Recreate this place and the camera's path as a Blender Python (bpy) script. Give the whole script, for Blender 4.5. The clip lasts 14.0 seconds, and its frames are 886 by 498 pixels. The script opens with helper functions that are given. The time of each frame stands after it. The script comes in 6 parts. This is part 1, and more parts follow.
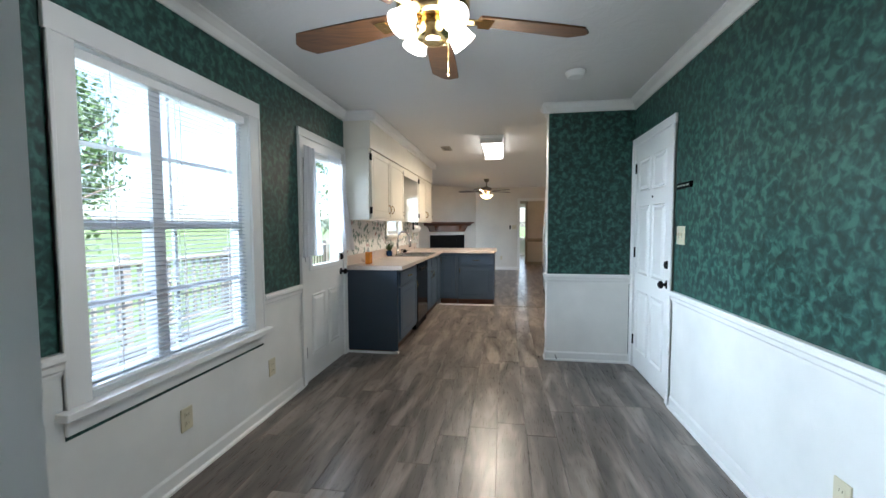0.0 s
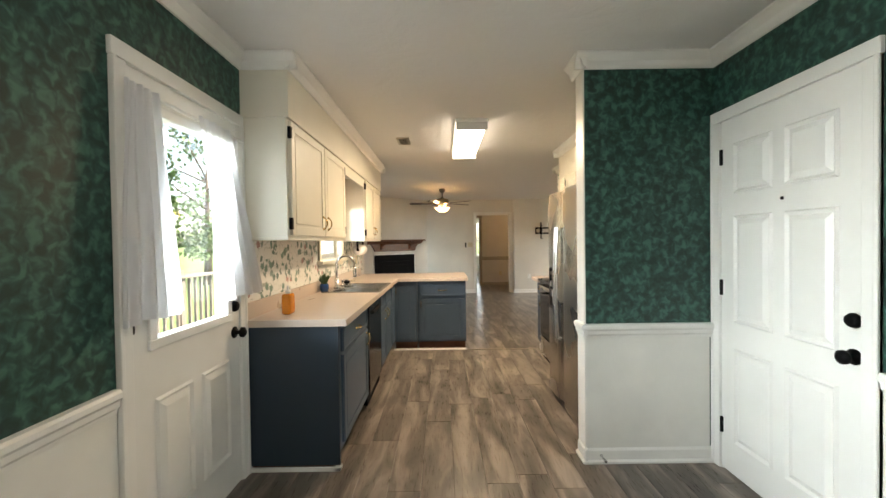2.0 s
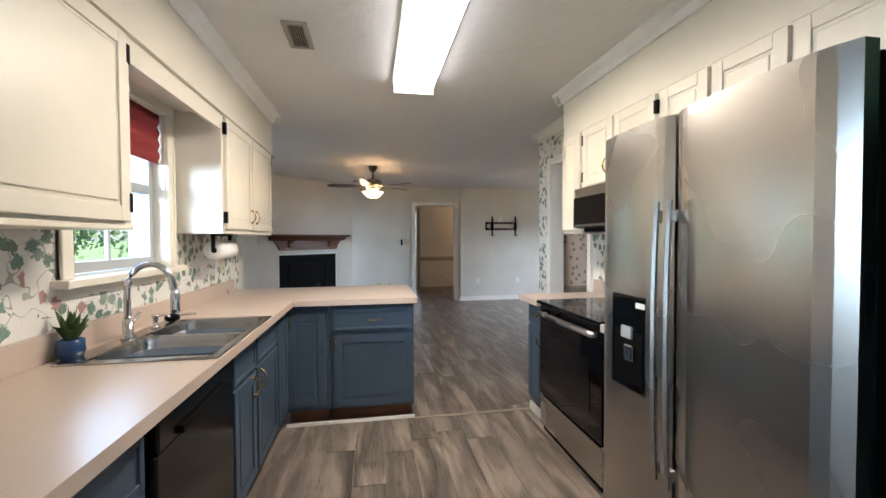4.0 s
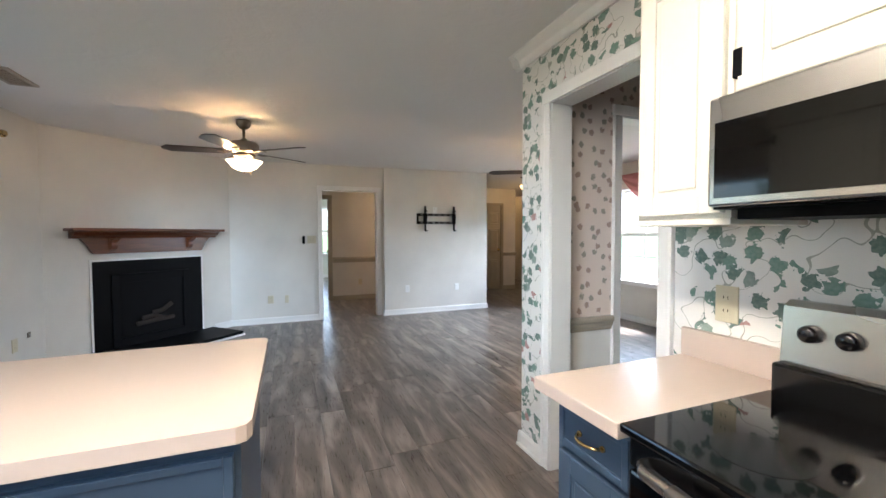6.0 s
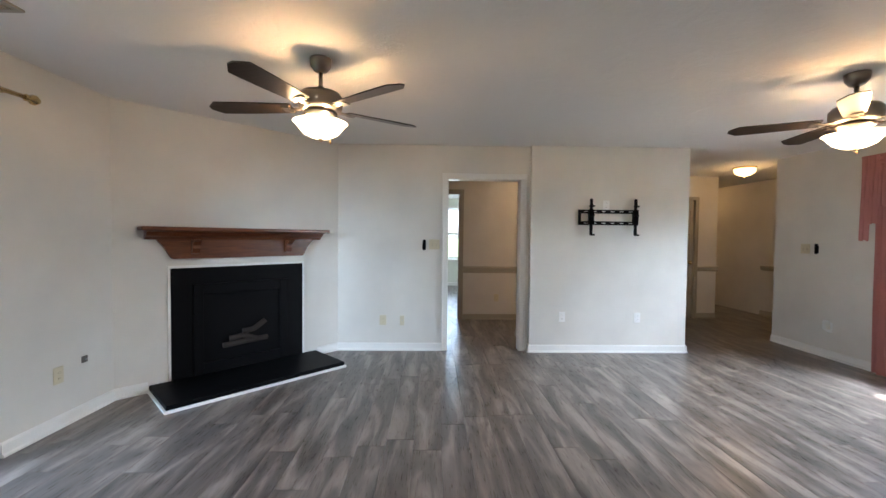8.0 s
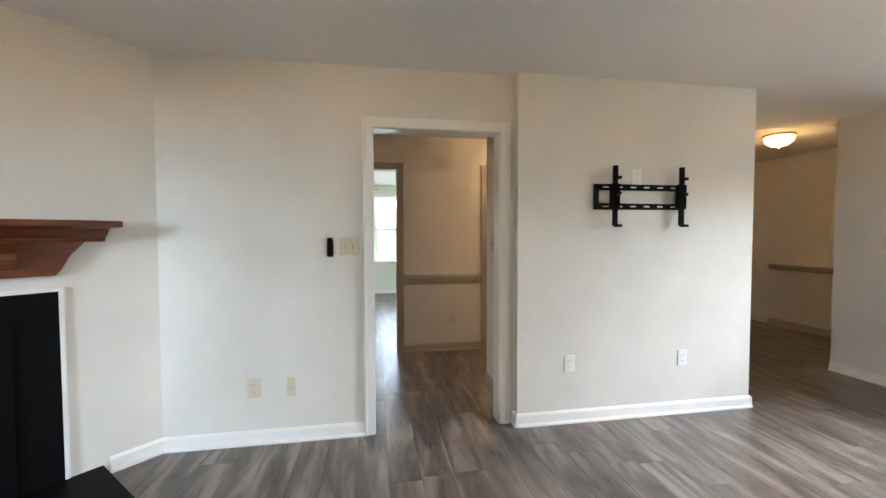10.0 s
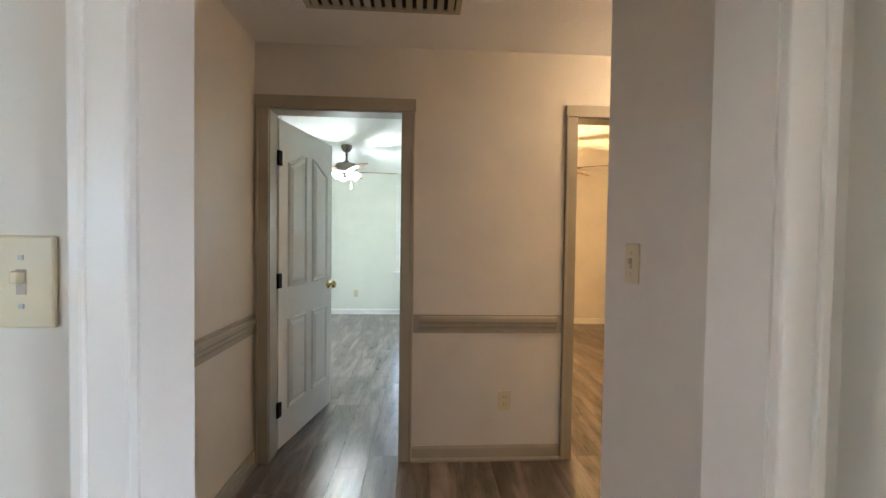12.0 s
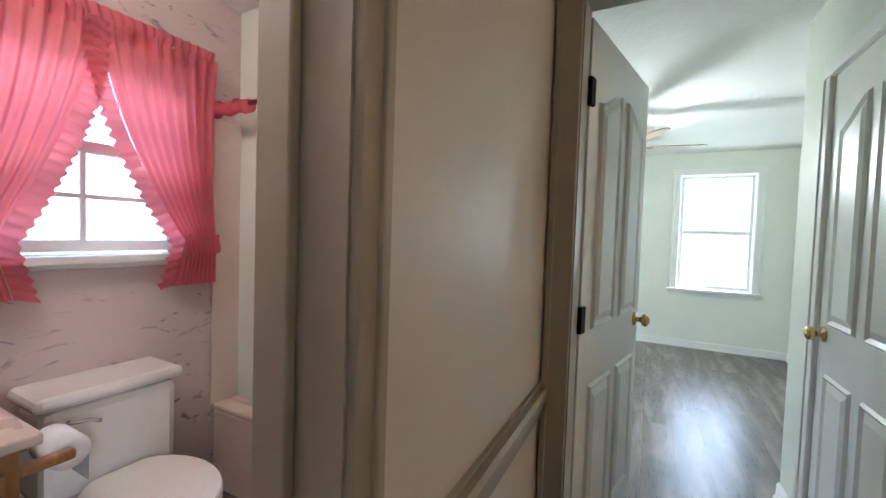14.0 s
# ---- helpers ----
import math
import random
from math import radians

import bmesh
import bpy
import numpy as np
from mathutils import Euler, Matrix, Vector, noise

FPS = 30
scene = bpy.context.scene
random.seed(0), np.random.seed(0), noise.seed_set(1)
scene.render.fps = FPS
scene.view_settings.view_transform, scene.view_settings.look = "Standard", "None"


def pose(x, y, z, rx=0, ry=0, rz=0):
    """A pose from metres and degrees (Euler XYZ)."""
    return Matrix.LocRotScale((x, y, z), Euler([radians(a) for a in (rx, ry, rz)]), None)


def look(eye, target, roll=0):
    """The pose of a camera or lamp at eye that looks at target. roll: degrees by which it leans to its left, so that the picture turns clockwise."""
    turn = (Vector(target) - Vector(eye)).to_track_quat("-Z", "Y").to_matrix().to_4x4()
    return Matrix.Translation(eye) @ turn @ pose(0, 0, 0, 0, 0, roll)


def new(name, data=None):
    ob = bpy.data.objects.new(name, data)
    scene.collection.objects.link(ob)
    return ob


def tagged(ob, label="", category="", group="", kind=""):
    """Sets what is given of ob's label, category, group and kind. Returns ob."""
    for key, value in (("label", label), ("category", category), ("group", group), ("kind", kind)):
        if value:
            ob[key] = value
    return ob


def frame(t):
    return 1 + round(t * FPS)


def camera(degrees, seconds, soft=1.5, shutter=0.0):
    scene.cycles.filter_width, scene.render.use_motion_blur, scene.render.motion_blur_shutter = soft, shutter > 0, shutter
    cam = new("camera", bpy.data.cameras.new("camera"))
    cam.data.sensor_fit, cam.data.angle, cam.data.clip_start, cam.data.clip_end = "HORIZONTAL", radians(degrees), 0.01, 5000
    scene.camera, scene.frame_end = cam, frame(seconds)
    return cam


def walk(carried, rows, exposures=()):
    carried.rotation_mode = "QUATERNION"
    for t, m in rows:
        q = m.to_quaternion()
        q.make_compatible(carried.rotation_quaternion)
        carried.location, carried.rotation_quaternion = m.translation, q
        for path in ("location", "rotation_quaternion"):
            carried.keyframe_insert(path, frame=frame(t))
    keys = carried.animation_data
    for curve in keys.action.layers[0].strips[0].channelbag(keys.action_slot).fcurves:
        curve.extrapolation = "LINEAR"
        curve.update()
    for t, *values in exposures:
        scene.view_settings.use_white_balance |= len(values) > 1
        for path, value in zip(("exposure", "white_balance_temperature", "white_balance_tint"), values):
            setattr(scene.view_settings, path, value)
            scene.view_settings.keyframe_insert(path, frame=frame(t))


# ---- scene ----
cam = camera(95.9, 14.0)
PATH = [
    (0, (0.614, -0.148, 1.298), (0.308, 1.825, 1.185), -0.2),
    (0.5, (0.512, 0.177, 1.323), (0.363, 2.17, 1.234), -0.0),
    (1, (0.429, 0.547, 1.31), (0.284, 2.54, 1.226), -0.2),
    (1.5, (0.31, 0.961, 1.32), (0.188, 2.956, 1.251), -0.7),
    (2, (0.168, 1.396, 1.342), (0.168, 3.396, 1.308), -0.8),
    (4.5, (0.143, 3.93, 1.327), (0.589, 5.879, 1.264), -0.2),
    (5, (0.275, 4.417, 1.349), (0.862, 6.327, 1.268), -0.2),
    (5.5, (0.364, 4.891, 1.352), (1.088, 6.754, 1.272), -0.3),
    (6, (0.563, 5.325, 1.34), (1.279, 7.191, 1.267), -0.2),
    (6.5, (0.7, 5.764, 1.345), (1.262, 7.682, 1.281), 0.1),
    (7, (0.762, 6.243, 1.354), (1.062, 8.219, 1.287), 0.4),
    (7.5, (0.847, 6.674, 1.364), (0.937, 8.671, 1.292), 0.5),
    (8, (0.868, 7.133, 1.355), (0.919, 9.132, 1.296), 0.6),
    (10.5, (1.162, 9.736, 1.347), (1.53, 11.7, 1.266), -0.2),
    (11, (1.276, 10.273, 1.366), (1.617, 12.242, 1.279), 0.0),
    (11.5, (1.334, 10.817, 1.35), (1.621, 12.795, 1.282), 0.5),
    (12, (1.412, 11.348, 1.33), (1.523, 13.346, 1.279), 0.8),
    (12.5, (1.402, 11.794, 1.328), (1.234, 13.786, 1.271), 1.1),
    (13, (1.288, 12.142, 1.333), (0.783, 14.076, 1.259), 1.4),
    (13.5, (1.092, 12.38, 1.337), (0.278, 14.205, 1.254), 1.9),
    (14, (0.742, 12.454, 1.329), (-0.178, 14.228, 1.254), 1.9),
]
walk(cam, [(t, look(eye, target, roll)) for t, eye, target, roll in PATH],
     [(0, 2.95, 6000, 10), (1.0, 3.0, 6700, 10), (1.5, 3.05, 7300, 10), (2.2, 3.25, 7700, 10), (4.3, 2.95, 5700, 10), (5.5, 3.35, 5700, 10), (7, 3.5, 5600, 10), (8.2, 3.5, 5700, 10), (10.5, 3.8, 6200, 10), (12, 4.0, 5800, 10), (13, 4.45, 5300, 10), (13.5, 4.05, 5300, 10), (14, 3.8, 5700, 10)])

# ---- world, sun, exposure ----
world = bpy.data.worlds.new("world")
scene.world = world
world.use_nodes = True
sky = world.node_tree.nodes.new("ShaderNodeTexSky")
sky.sky_type = 'NISHITA'
sky.sun_disc = False
sky.sun_elevation = radians(56)
sky.sun_rotation = radians(100)
sky.air_density, sky.dust_density = 1.0, 2.0
world.node_tree.links.new(sky.outputs[0], world.node_tree.nodes["Background"].inputs[0])
world.node_tree.nodes["Background"].inputs[1].default_value = 0.08

sun = new("sun", bpy.data.lights.new("sun", 'SUN'))
sun.data.energy, sun.data.angle, sun.data.color = 3.0, radians(0.5), (1.0, 0.95, 0.86)
sun.matrix_world = look((0, 0, 0), (-0.54, -0.10, -0.83))


def bulb(name, x, y, z, watts, colour, radius=0.05):
    lamp = new(name, bpy.data.lights.new(name, 'POINT'))
    lamp.data.energy, lamp.data.color, lamp.data.shadow_soft_size = watts, colour, radius
    lamp.location = (x, y, z)
    return lamp


def sky_lamp(name, x, y, z, wide, high, facing, watts, colour=(0.86, 0.93, 1.0)):
    """Daylight in a window's opening: a lamp outside the glass that faces into the room."""
    lamp = new(name, bpy.data.lights.new(name, 'AREA'))
    lamp.data.shape, lamp.data.size, lamp.data.size_y = 'RECTANGLE', wide, high
    lamp.data.energy, lamp.data.color = watts, colour
    lamp.matrix_world = look((x, y, z), (x + facing[0], y + facing[1], z + facing[2]))
    return lamp


AMBER = (1.0, 0.58, 0.22)
# daylight at each opening, from the sky above it
sky_lamp("daylight_dining", -4.4, 2.2, 2.15, 4.6, 1.9, (1, 0, -0.05), 190, (0.72, 0.87, 1.0))
sky_lamp("daylight_sink", -1.62, 5.55, 2.62, 0.8, 0.8, (1, 0, -0.72), 3.5)
sky_lamp("daylight_slider", -2.55, 8.53, 2.62, 1.9, 1.0, (1, 0, -0.72), 11, (0.62, 0.80, 1.0))
sky_lamp("daylight_living", 6.32, 10.05, 2.30, 1.5, 0.9, (-1, 0, -0.5), 68)
sky_lamp("daylight_bedroom", 1.44, 19.6, 1.7, 2.2, 2.4, (0, -1, 0), 10)
# lamp for the added side window, which is out of view
sky_lamp("daylight_bedroom_unseen", -2.15, 16.0, 2.68, 1.3, 0.8, (1, 0, -0.72), 14)
sky_lamp("daylight_bath", -1.95, 13.2, 2.68, 0.8, 0.8, (1, 0, -0.72), 5)

# ---- materials ----


def rgb(c):
    return (*c, 1.0)


class Nodes:
    """A material's node tree with short ways to add and join nodes."""

    def __init__(self, name):
        self.m = bpy.data.materials.new(name)
        self.m.use_nodes = True
        self.t = self.m.node_tree
        self.bsdf = self.t.nodes["Principled BSDF"]
        self.geo = self.t.nodes.new("ShaderNodeTexCoord")

    def add(self, kind, **values):
        n = self.t.nodes.new(kind)
        for key, value in values.items():
            if key in n.inputs:
                n.inputs[key].default_value = value
        return n

    def join(self, a, b):
        self.t.links.new(a, b)

    def where(self, scale=(1, 1, 1), source="Object", shift=None):
        n = self.t.nodes.new("ShaderNodeMapping")
        n.inputs["Scale"].default_value = scale
        self.join(self.geo.outputs[source], n.inputs[0])
        if shift is not None:
            self.join(shift, n.inputs["Location"])
        return n.outputs[0]

    def noise(self, vector, scale, detail=3.0, rough=0.55, distortion=0.0):
        n = self.add("ShaderNodeTexNoise", Scale=scale, Detail=detail, Roughness=rough, Distortion=distortion)
        self.join(vector, n.inputs["Vector"])
        return n.outputs[0]

    def ramp(self, value, stops, constant=False):
        n = self.t.nodes.new("ShaderNodeValToRGB")
        n.color_ramp.interpolation = 'CONSTANT' if constant else 'LINEAR'
        while len(n.color_ramp.elements) < len(stops):
            n.color_ramp.elements.new(0.5)
        for e, (p, c) in zip(n.color_ramp.elements, stops):
            e.position, e.color = p, rgb(c) if len(c) == 3 else c
        self.join(value, n.inputs[0])
        return n.outputs[0]

    def mix(self, factor, a, b, mode='MIX'):
        n = self.t.nodes.new("ShaderNodeMix")
        n.data_type, n.blend_type = 'RGBA', mode
        for value, slot in ((factor, 0), (a, 6), (b, 7)):
            if isinstance(value, bpy.types.NodeSocket):
                self.join(value, n.inputs[slot])
            else:
                n.inputs[slot].default_value = value if slot == 0 else rgb(value)
        return n.outputs[2]

    def math(self, op, a, b=0.0):
        n = self.t.nodes.new("ShaderNodeMath")
        n.operation = op
        for value, slot in ((a, 0), (b, 1)):
            if isinstance(value, bpy.types.NodeSocket):
                self.join(value, n.inputs[slot])
            else:
                n.inputs[slot].default_value = value
        return n.outputs[0]

    def bump(self, height, strength=0.2, distance=0.01):
        n = self.add("ShaderNodeBump", Strength=strength, Distance=distance)
        self.join(height, n.inputs["Height"])
        self.join(n.outputs[0], self.bsdf.inputs["Normal"])

    def done(self, colour, rough, metal=0.0):
        for value, slot in ((colour, "Base Color"), (rough, "Roughness"), (metal, "Metallic")):
            if isinstance(value, bpy.types.NodeSocket):
                self.join(value, self.bsdf.inputs[slot])
            elif slot == "Base Color":
                self.bsdf.inputs[slot].default_value = rgb(value)
            else:
                self.bsdf.inputs[slot].default_value = value
        return self.m


def paint(name, colour, rough=0.5, vary=0.08, grain=40.0, bump=0.06, metal=0.0):
    """Painted or plain surface with soft blotches, fine grain and a slight relief."""
    n = Nodes(name)
    w = n.where()
    big = n.noise(w, 1.7, 4.0)
    small = n.noise(w, grain, 3.0)
    dark = tuple(c * (1 - vary * 1.6) for c in colour)
    light = tuple(min(1.0, c * (1 + vary)) for c in colour)
    base = n.ramp(big, [(0.3, dark), (0.7, light)])
    base = n.mix(n.math('MULTIPLY', small, vary), base, dark)
    n.bump(small, bump, 0.004)
    r = n.math('ADD', n.math('MULTIPLY', big, 0.16), rough - 0.08)
    return n.done(base, r, metal)


def glass(name, tint=(1, 1, 1), rough=0.0):
    m = bpy.data.materials.new(name)
    m.use_nodes = True
    t = m.node_tree
    t.nodes.remove(t.nodes["Principled BSDF"])
    a, g, s = (t.nodes.new(k) for k in ("ShaderNodeBsdfTransparent", "ShaderNodeBsdfGlossy", "ShaderNodeMixShader"))
    a.inputs[0].default_value = rgb(tint)
    g.inputs["Roughness"].default_value = rough
    s.inputs[0].default_value = 0.05
    t.links.new(a.outputs[0], s.inputs[1])
    t.links.new(g.outputs[0], s.inputs[2])
    t.links.new(s.outputs[0], t.nodes["Material Output"].inputs[0])
    return m


def cloth(name, colour, through_light=0.4, weave=220.0):
    """Thin woven cloth that lets some light through."""
    n = Nodes(name)
    w = n.where()
    small = n.noise(w, weave, 2.0)
    big = n.noise(w, 6.0, 3.0)
    base = n.mix(n.math('MULTIPLY', big, 0.35), colour, tuple(c * 0.75 for c in colour))
    n.bump(small, 0.15, 0.002)
    n.done(base, 0.85)
    tr = n.t.nodes.new("ShaderNodeBsdfTranslucent")
    n.join(base, tr.inputs[0])
    s = n.t.nodes.new("ShaderNodeMixShader")
    s.inputs[0].default_value = through_light
    n.join(n.bsdf.outputs[0], s.inputs[1])
    n.join(tr.outputs[0], s.inputs[2])
    n.join(s.outputs[0], n.t.nodes["Material Output"].inputs[0])
    return n.m


def glow(name, colour, strength):
    m = bpy.data.materials.new(name)
    m.use_nodes = True
    b = m.node_tree.nodes["Principled BSDF"]
    b.inputs["Base Color"].default_value = rgb((0.9, 0.88, 0.82))
    b.inputs["Emission Color"].default_value = rgb(colour)
    b.inputs["Emission Strength"].default_value = strength
    b.inputs["Roughness"].default_value = 0.35
    return m


def green_paper():
    n = Nodes("green_sponged_wallpaper")
    w = n.where()
    a = n.noise(w, 25.0, 2.0, 0.5, 0.5)
    b = n.noise(w, 60.0, 3.0)
    c = n.noise(w, 1.2, 2.0)
    base = n.ramp(a, [(0.36, (0.004, 0.024, 0.020)), (0.50, (0.013, 0.058, 0.046)), (0.66, (0.044, 0.138, 0.108))])
    base = n.mix(n.math('MULTIPLY', b, 0.25), base, (0.010, 0.046, 0.038))
    n.bump(b, 0.08, 0.003)
    return n.done(base, n.math('ADD', n.math('MULTIPLY', c, 0.15), 0.42))


def leaf_paper(name, ground, leaf_colours, cell, size, vines=True, flat='x'):
    """Printed wallpaper: leaves scattered one to a cell, with thin stems between them."""
    n = Nodes(name)
    swap = n.t.nodes.new("ShaderNodeSeparateXYZ")
    n.join(n.geo.outputs["Object"], swap.inputs[0])
    put = n.t.nodes.new("ShaderNodeCombineXYZ")
    n.join(swap.outputs[1 if flat == 'x' else 0], put.inputs[0])
    n.join(swap.outputs[2], put.inputs[1])
    wob = n.add("ShaderNodeTexNoise", Scale=1.5 / size, Detail=2.0)
    n.join(put.outputs[0], wob.inputs["Vector"])
    sub = n.t.nodes.new("ShaderNodeVectorMath")
    sub.operation = 'MULTIPLY_ADD'
    n.join(wob.outputs[1], sub.inputs[0])
    sub.inputs[1].default_value = (size * 2.0, size * 2.0, 0)
    n.join(put.outputs[0], sub.inputs[2])
    v = n.t.nodes.new("ShaderNodeTexVoronoi")
    v.voronoi_dimensions = '2D'
    v.inputs["Scale"].default_value = 1.0 / cell
    v.inputs["Randomness"].default_value = 0.8
    n.join(sub.outputs[0], v.inputs["Vector"])
    inside = n.math('LESS_THAN', v.outputs["Distance"], size / cell)
    if vines:
        inside = n.math('MULTIPLY', inside, n.math('GREATER_THAN', n.noise(put.outputs[0], 6.5, 1.0), 0.46))
    tone = n.t.nodes.new("ShaderNodeSeparateColor")
    n.join(v.outputs["Color"], tone.inputs[0])
    colour = n.ramp(tone.outputs[0], leaf_colours, True)
    grain = n.noise(put.outputs[0], 90.0, 2.0)
    colour = n.mix(n.math('MULTIPLY', grain, 0.3), colour, ground)
    base = n.mix(0.0, ground, ground)
    if vines:
        line = n.noise(put.outputs[0], 0.55 / cell, 1.0)
        near = n.math('LESS_THAN', n.math('ABSOLUTE', n.math('SUBTRACT', line, 0.5)), 0.006)
        base = n.mix(n.math('MULTIPLY', near, 0.7), ground, (0.22, 0.25, 0.2))
    base = n.mix(inside, base, colour)
    n.bump(grain, 0.05, 0.002)
    return n.done(base, 0.55)


def plank_vinyl():
    n = Nodes("grey_brown_vinyl_plank")
    info = n.t.nodes.new("ShaderNodeObjectInfo")
    isl = n.t.nodes.new("ShaderNodeNewGeometry")
    r = n.math('ADD', info.outputs["Random"], isl.outputs["Random Per Island"])
    off = n.t.nodes.new("ShaderNodeCombineXYZ")
    n.join(n.math('MULTIPLY', r, 37.0), off.inputs[0])
    n.join(n.math('MULTIPLY', r, 91.0), off.inputs[1])
    w = n.where((6.0, 1.0, 1.0), "Object", off.outputs[0])
    streak = n.noise(w, 1.45, 3.0, 0.5, 0.6)
    fine = n.noise(n.where((150.0, 5.0, 1.0), "Object", off.outputs[0]), 1.5, 2.0)
    base = n.ramp(streak, [(0.32, (0.050, 0.041, 0.035)), (0.48, (0.135, 0.111, 0.094)), (0.68, (0.360, 0.300, 0.252))])
    base = n.mix(n.math('MULTIPLY', fine, 0.25), base, (0.15, 0.122, 0.102))
    base = n.mix(n.math('MULTIPLY', r, 0.22), base, (0.10, 0.085, 0.075))
    n.bump(fine, 0.04, 0.001)
    return n.done(base, n.math('ADD', n.math('MULTIPLY', fine, 0.12), 0.23))


def wood(name, dark, light, scale=(2, 14, 14), rough=0.4):
    n = Nodes(name)
    a = n.noise(n.where(scale), 1.6, 4.0, 0.6, 1.4)
    b = n.noise(n.where(tuple(s * 5 for s in scale)), 2.0, 2.0)
    base = n.ramp(a, [(0.3, dark), (0.7, light)])
    base = n.mix(n.math('MULTIPLY', b, 0.3), base, dark)
    n.bump(b, 0.08, 0.002)
    return n.done(base, rough)


def brushed(name, colour, rough=0.3):
    n = Nodes(name)
    s = n.noise(n.where((3, 3, 500)), 2.0, 2.0)
    big = n.noise(n.where(), 2.0, 2.0)
    base = n.mix(n.math('MULTIPLY', big, 0.2), colour, tuple(c * 0.8 for c in colour))
    return n.done(base, n.math('ADD', n.math('MULTIPLY', big, 0.08), rough - 0.04), 1.0)


def ceiling_texture():
    n = Nodes("white_textured_ceiling")
    w = n.where()
    a = n.noise(w, 4.0, 4.0, 0.6, 1.5)
    b = n.noise(w, 45.0, 3.0)
    base = n.mix(n.math('MULTIPLY', a, 0.15), (0.74, 0.73, 0.71), (0.66, 0.65, 0.64))
    n.bump(n.math('ADD', a, n.math('MULTIPLY', b, 0.25)), 0.5, 0.012)
    return n.done(base, 0.8)


def marble_paper():
    n = Nodes("pink_marbled_bath_wallpaper")
    w = n.where()
    a = n.noise(n.where((1, 1.7, 4.6)), 2.4, 4.0, 0.6, 2.2)
    b = n.noise(w, 60.0, 2.0)
    base = n.ramp(a, [(0.60, (0.60, 0.49, 0.46)), (0.66, (0.40, 0.31, 0.31)), (0.70, (0.19, 0.14, 0.16))])
    base = n.mix(n.math('MULTIPLY', b, 0.2), base, (0.6, 0.5, 0.48))
    return n.done(base, 0.5)


M_GREEN = green_paper()
M_WAINSCOT = paint("white_wainscot_paint", (0.76, 0.75, 0.71), 0.4)
M_TRIM = paint("white_gloss_trim", (0.78, 0.77, 0.74), 0.32, 0.04)
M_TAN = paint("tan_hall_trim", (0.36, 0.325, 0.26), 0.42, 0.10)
M_CREAM = paint("cream_wall_paint", (0.68, 0.655, 0.60), 0.55, 0.05)
M_HALL = paint("hall_wall_paint", (0.64, 0.61, 0.56), 0.42, 0.05)
M_BED = paint("pale_bedroom_paint", (0.72, 0.74, 0.66), 0.55, 0.04)
M_CEIL = ceiling_texture()
M_IVY = leaf_paper("ivy_wallpaper", (0.74, 0.73, 0.70), [(0.0, (0.035, 0.115, 0.085)), (0.45, (0.07, 0.19, 0.14)), (0.78, (0.16, 0.24, 0.2)), (0.9, (0.36, 0.16, 0.15))], 0.066, 0.024)
M_BUD = leaf_paper("pink_bud_wallpaper", (0.74, 0.64, 0.57), [(0.0, (0.34, 0.23, 0.19)), (0.5, (0.27, 0.26, 0.21))], 0.080, 0.017, False, 'y')
M_PLANK = plank_vinyl()
M_BLUE = paint("slate_blue_cabinet_paint", (0.052, 0.082, 0.125), 0.36, 0.10)
# cabinet blue at about 0.4 of its strength, for the end panel only
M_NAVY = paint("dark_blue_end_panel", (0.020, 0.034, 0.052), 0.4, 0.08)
M_CAB = paint("ivory_cabinet_paint", (0.76, 0.72, 0.62), 0.36, 0.04)
M_LAM = paint("beige_laminate", (0.52, 0.425, 0.36), 0.3, 0.015, 160.0, 0.02)
M_STEEL = brushed("brushed_stainless", (0.55, 0.53, 0.50), 0.27)
M_SINK = brushed("sink_steel", (0.45, 0.45, 0.45), 0.22)
M_CHROME = paint("chrome", (0.62, 0.62, 0.63), 0.16, 0.02, 40, 0.0, 1.0)
M_NICKEL = paint("brushed_nickel", (0.21, 0.19, 0.165), 0.3, 0.05, 80, 0.03, 1.0)
M_BRASS = paint("polished_brass", (0.66, 0.47, 0.20), 0.2, 0.06, 40, 0.02, 1.0)
M_BLACK = paint("black_enamel", (0.004, 0.004, 0.0045), 0.18, 0.1, 60, 0.02)
M_MATT = paint("matt_black_metal", (0.004, 0.004, 0.0045), 0.5, 0.1, 60, 0.04)
M_BGLASS = paint("black_glass", (0.002, 0.002, 0.0022), 0.06, 0.05, 10, 0.0)
M_SLATE = paint("black_hearth_slate", (0.004, 0.004, 0.0045), 0.5, 0.15, 30, 0.10)
M_MANTEL = wood("varnished_mantel_wood", (0.070, 0.020, 0.008), (0.17, 0.055, 0.018), (2, 16, 16), 0.3)
M_BLADE = wood("walnut_fan_blade", (0.055, 0.026, 0.012), (0.15, 0.07, 0.03), (3, 30, 10), 0.35)
M_OAKBLADE = wood("oak_fan_blade", (0.18, 0.09, 0.035), (0.36, 0.20, 0.09), (3, 30, 10), 0.35)
M_DARKBLADE = wood("dark_fan_blade", (0.020, 0.015, 0.012), (0.05, 0.038, 0.03), (3, 30, 10), 0.3)
M_OAK = wood("golden_oak", (0.20, 0.09, 0.03), (0.38, 0.20, 0.08), (14, 14, 2), 0.35)
M_TOE = paint("red_brown_toe_kick", (0.13, 0.05, 0.025), 0.5, 0.2)
M_GLASS = glass("window_glass", (0.97, 0.98, 0.98))
M_WHITECLOTH = cloth("white_curtain_cloth", (0.80, 0.80, 0.82), 0.45)
M_PINK = cloth("pink_curtain_cloth", (0.80, 0.22, 0.27), 0.55)
M_ROSE = cloth("dusty_rose_drape", (0.42, 0.17, 0.15), 0.12)
M_RED = cloth("red_roman_shade_cloth", (0.20, 0.02, 0.018), 0.12)
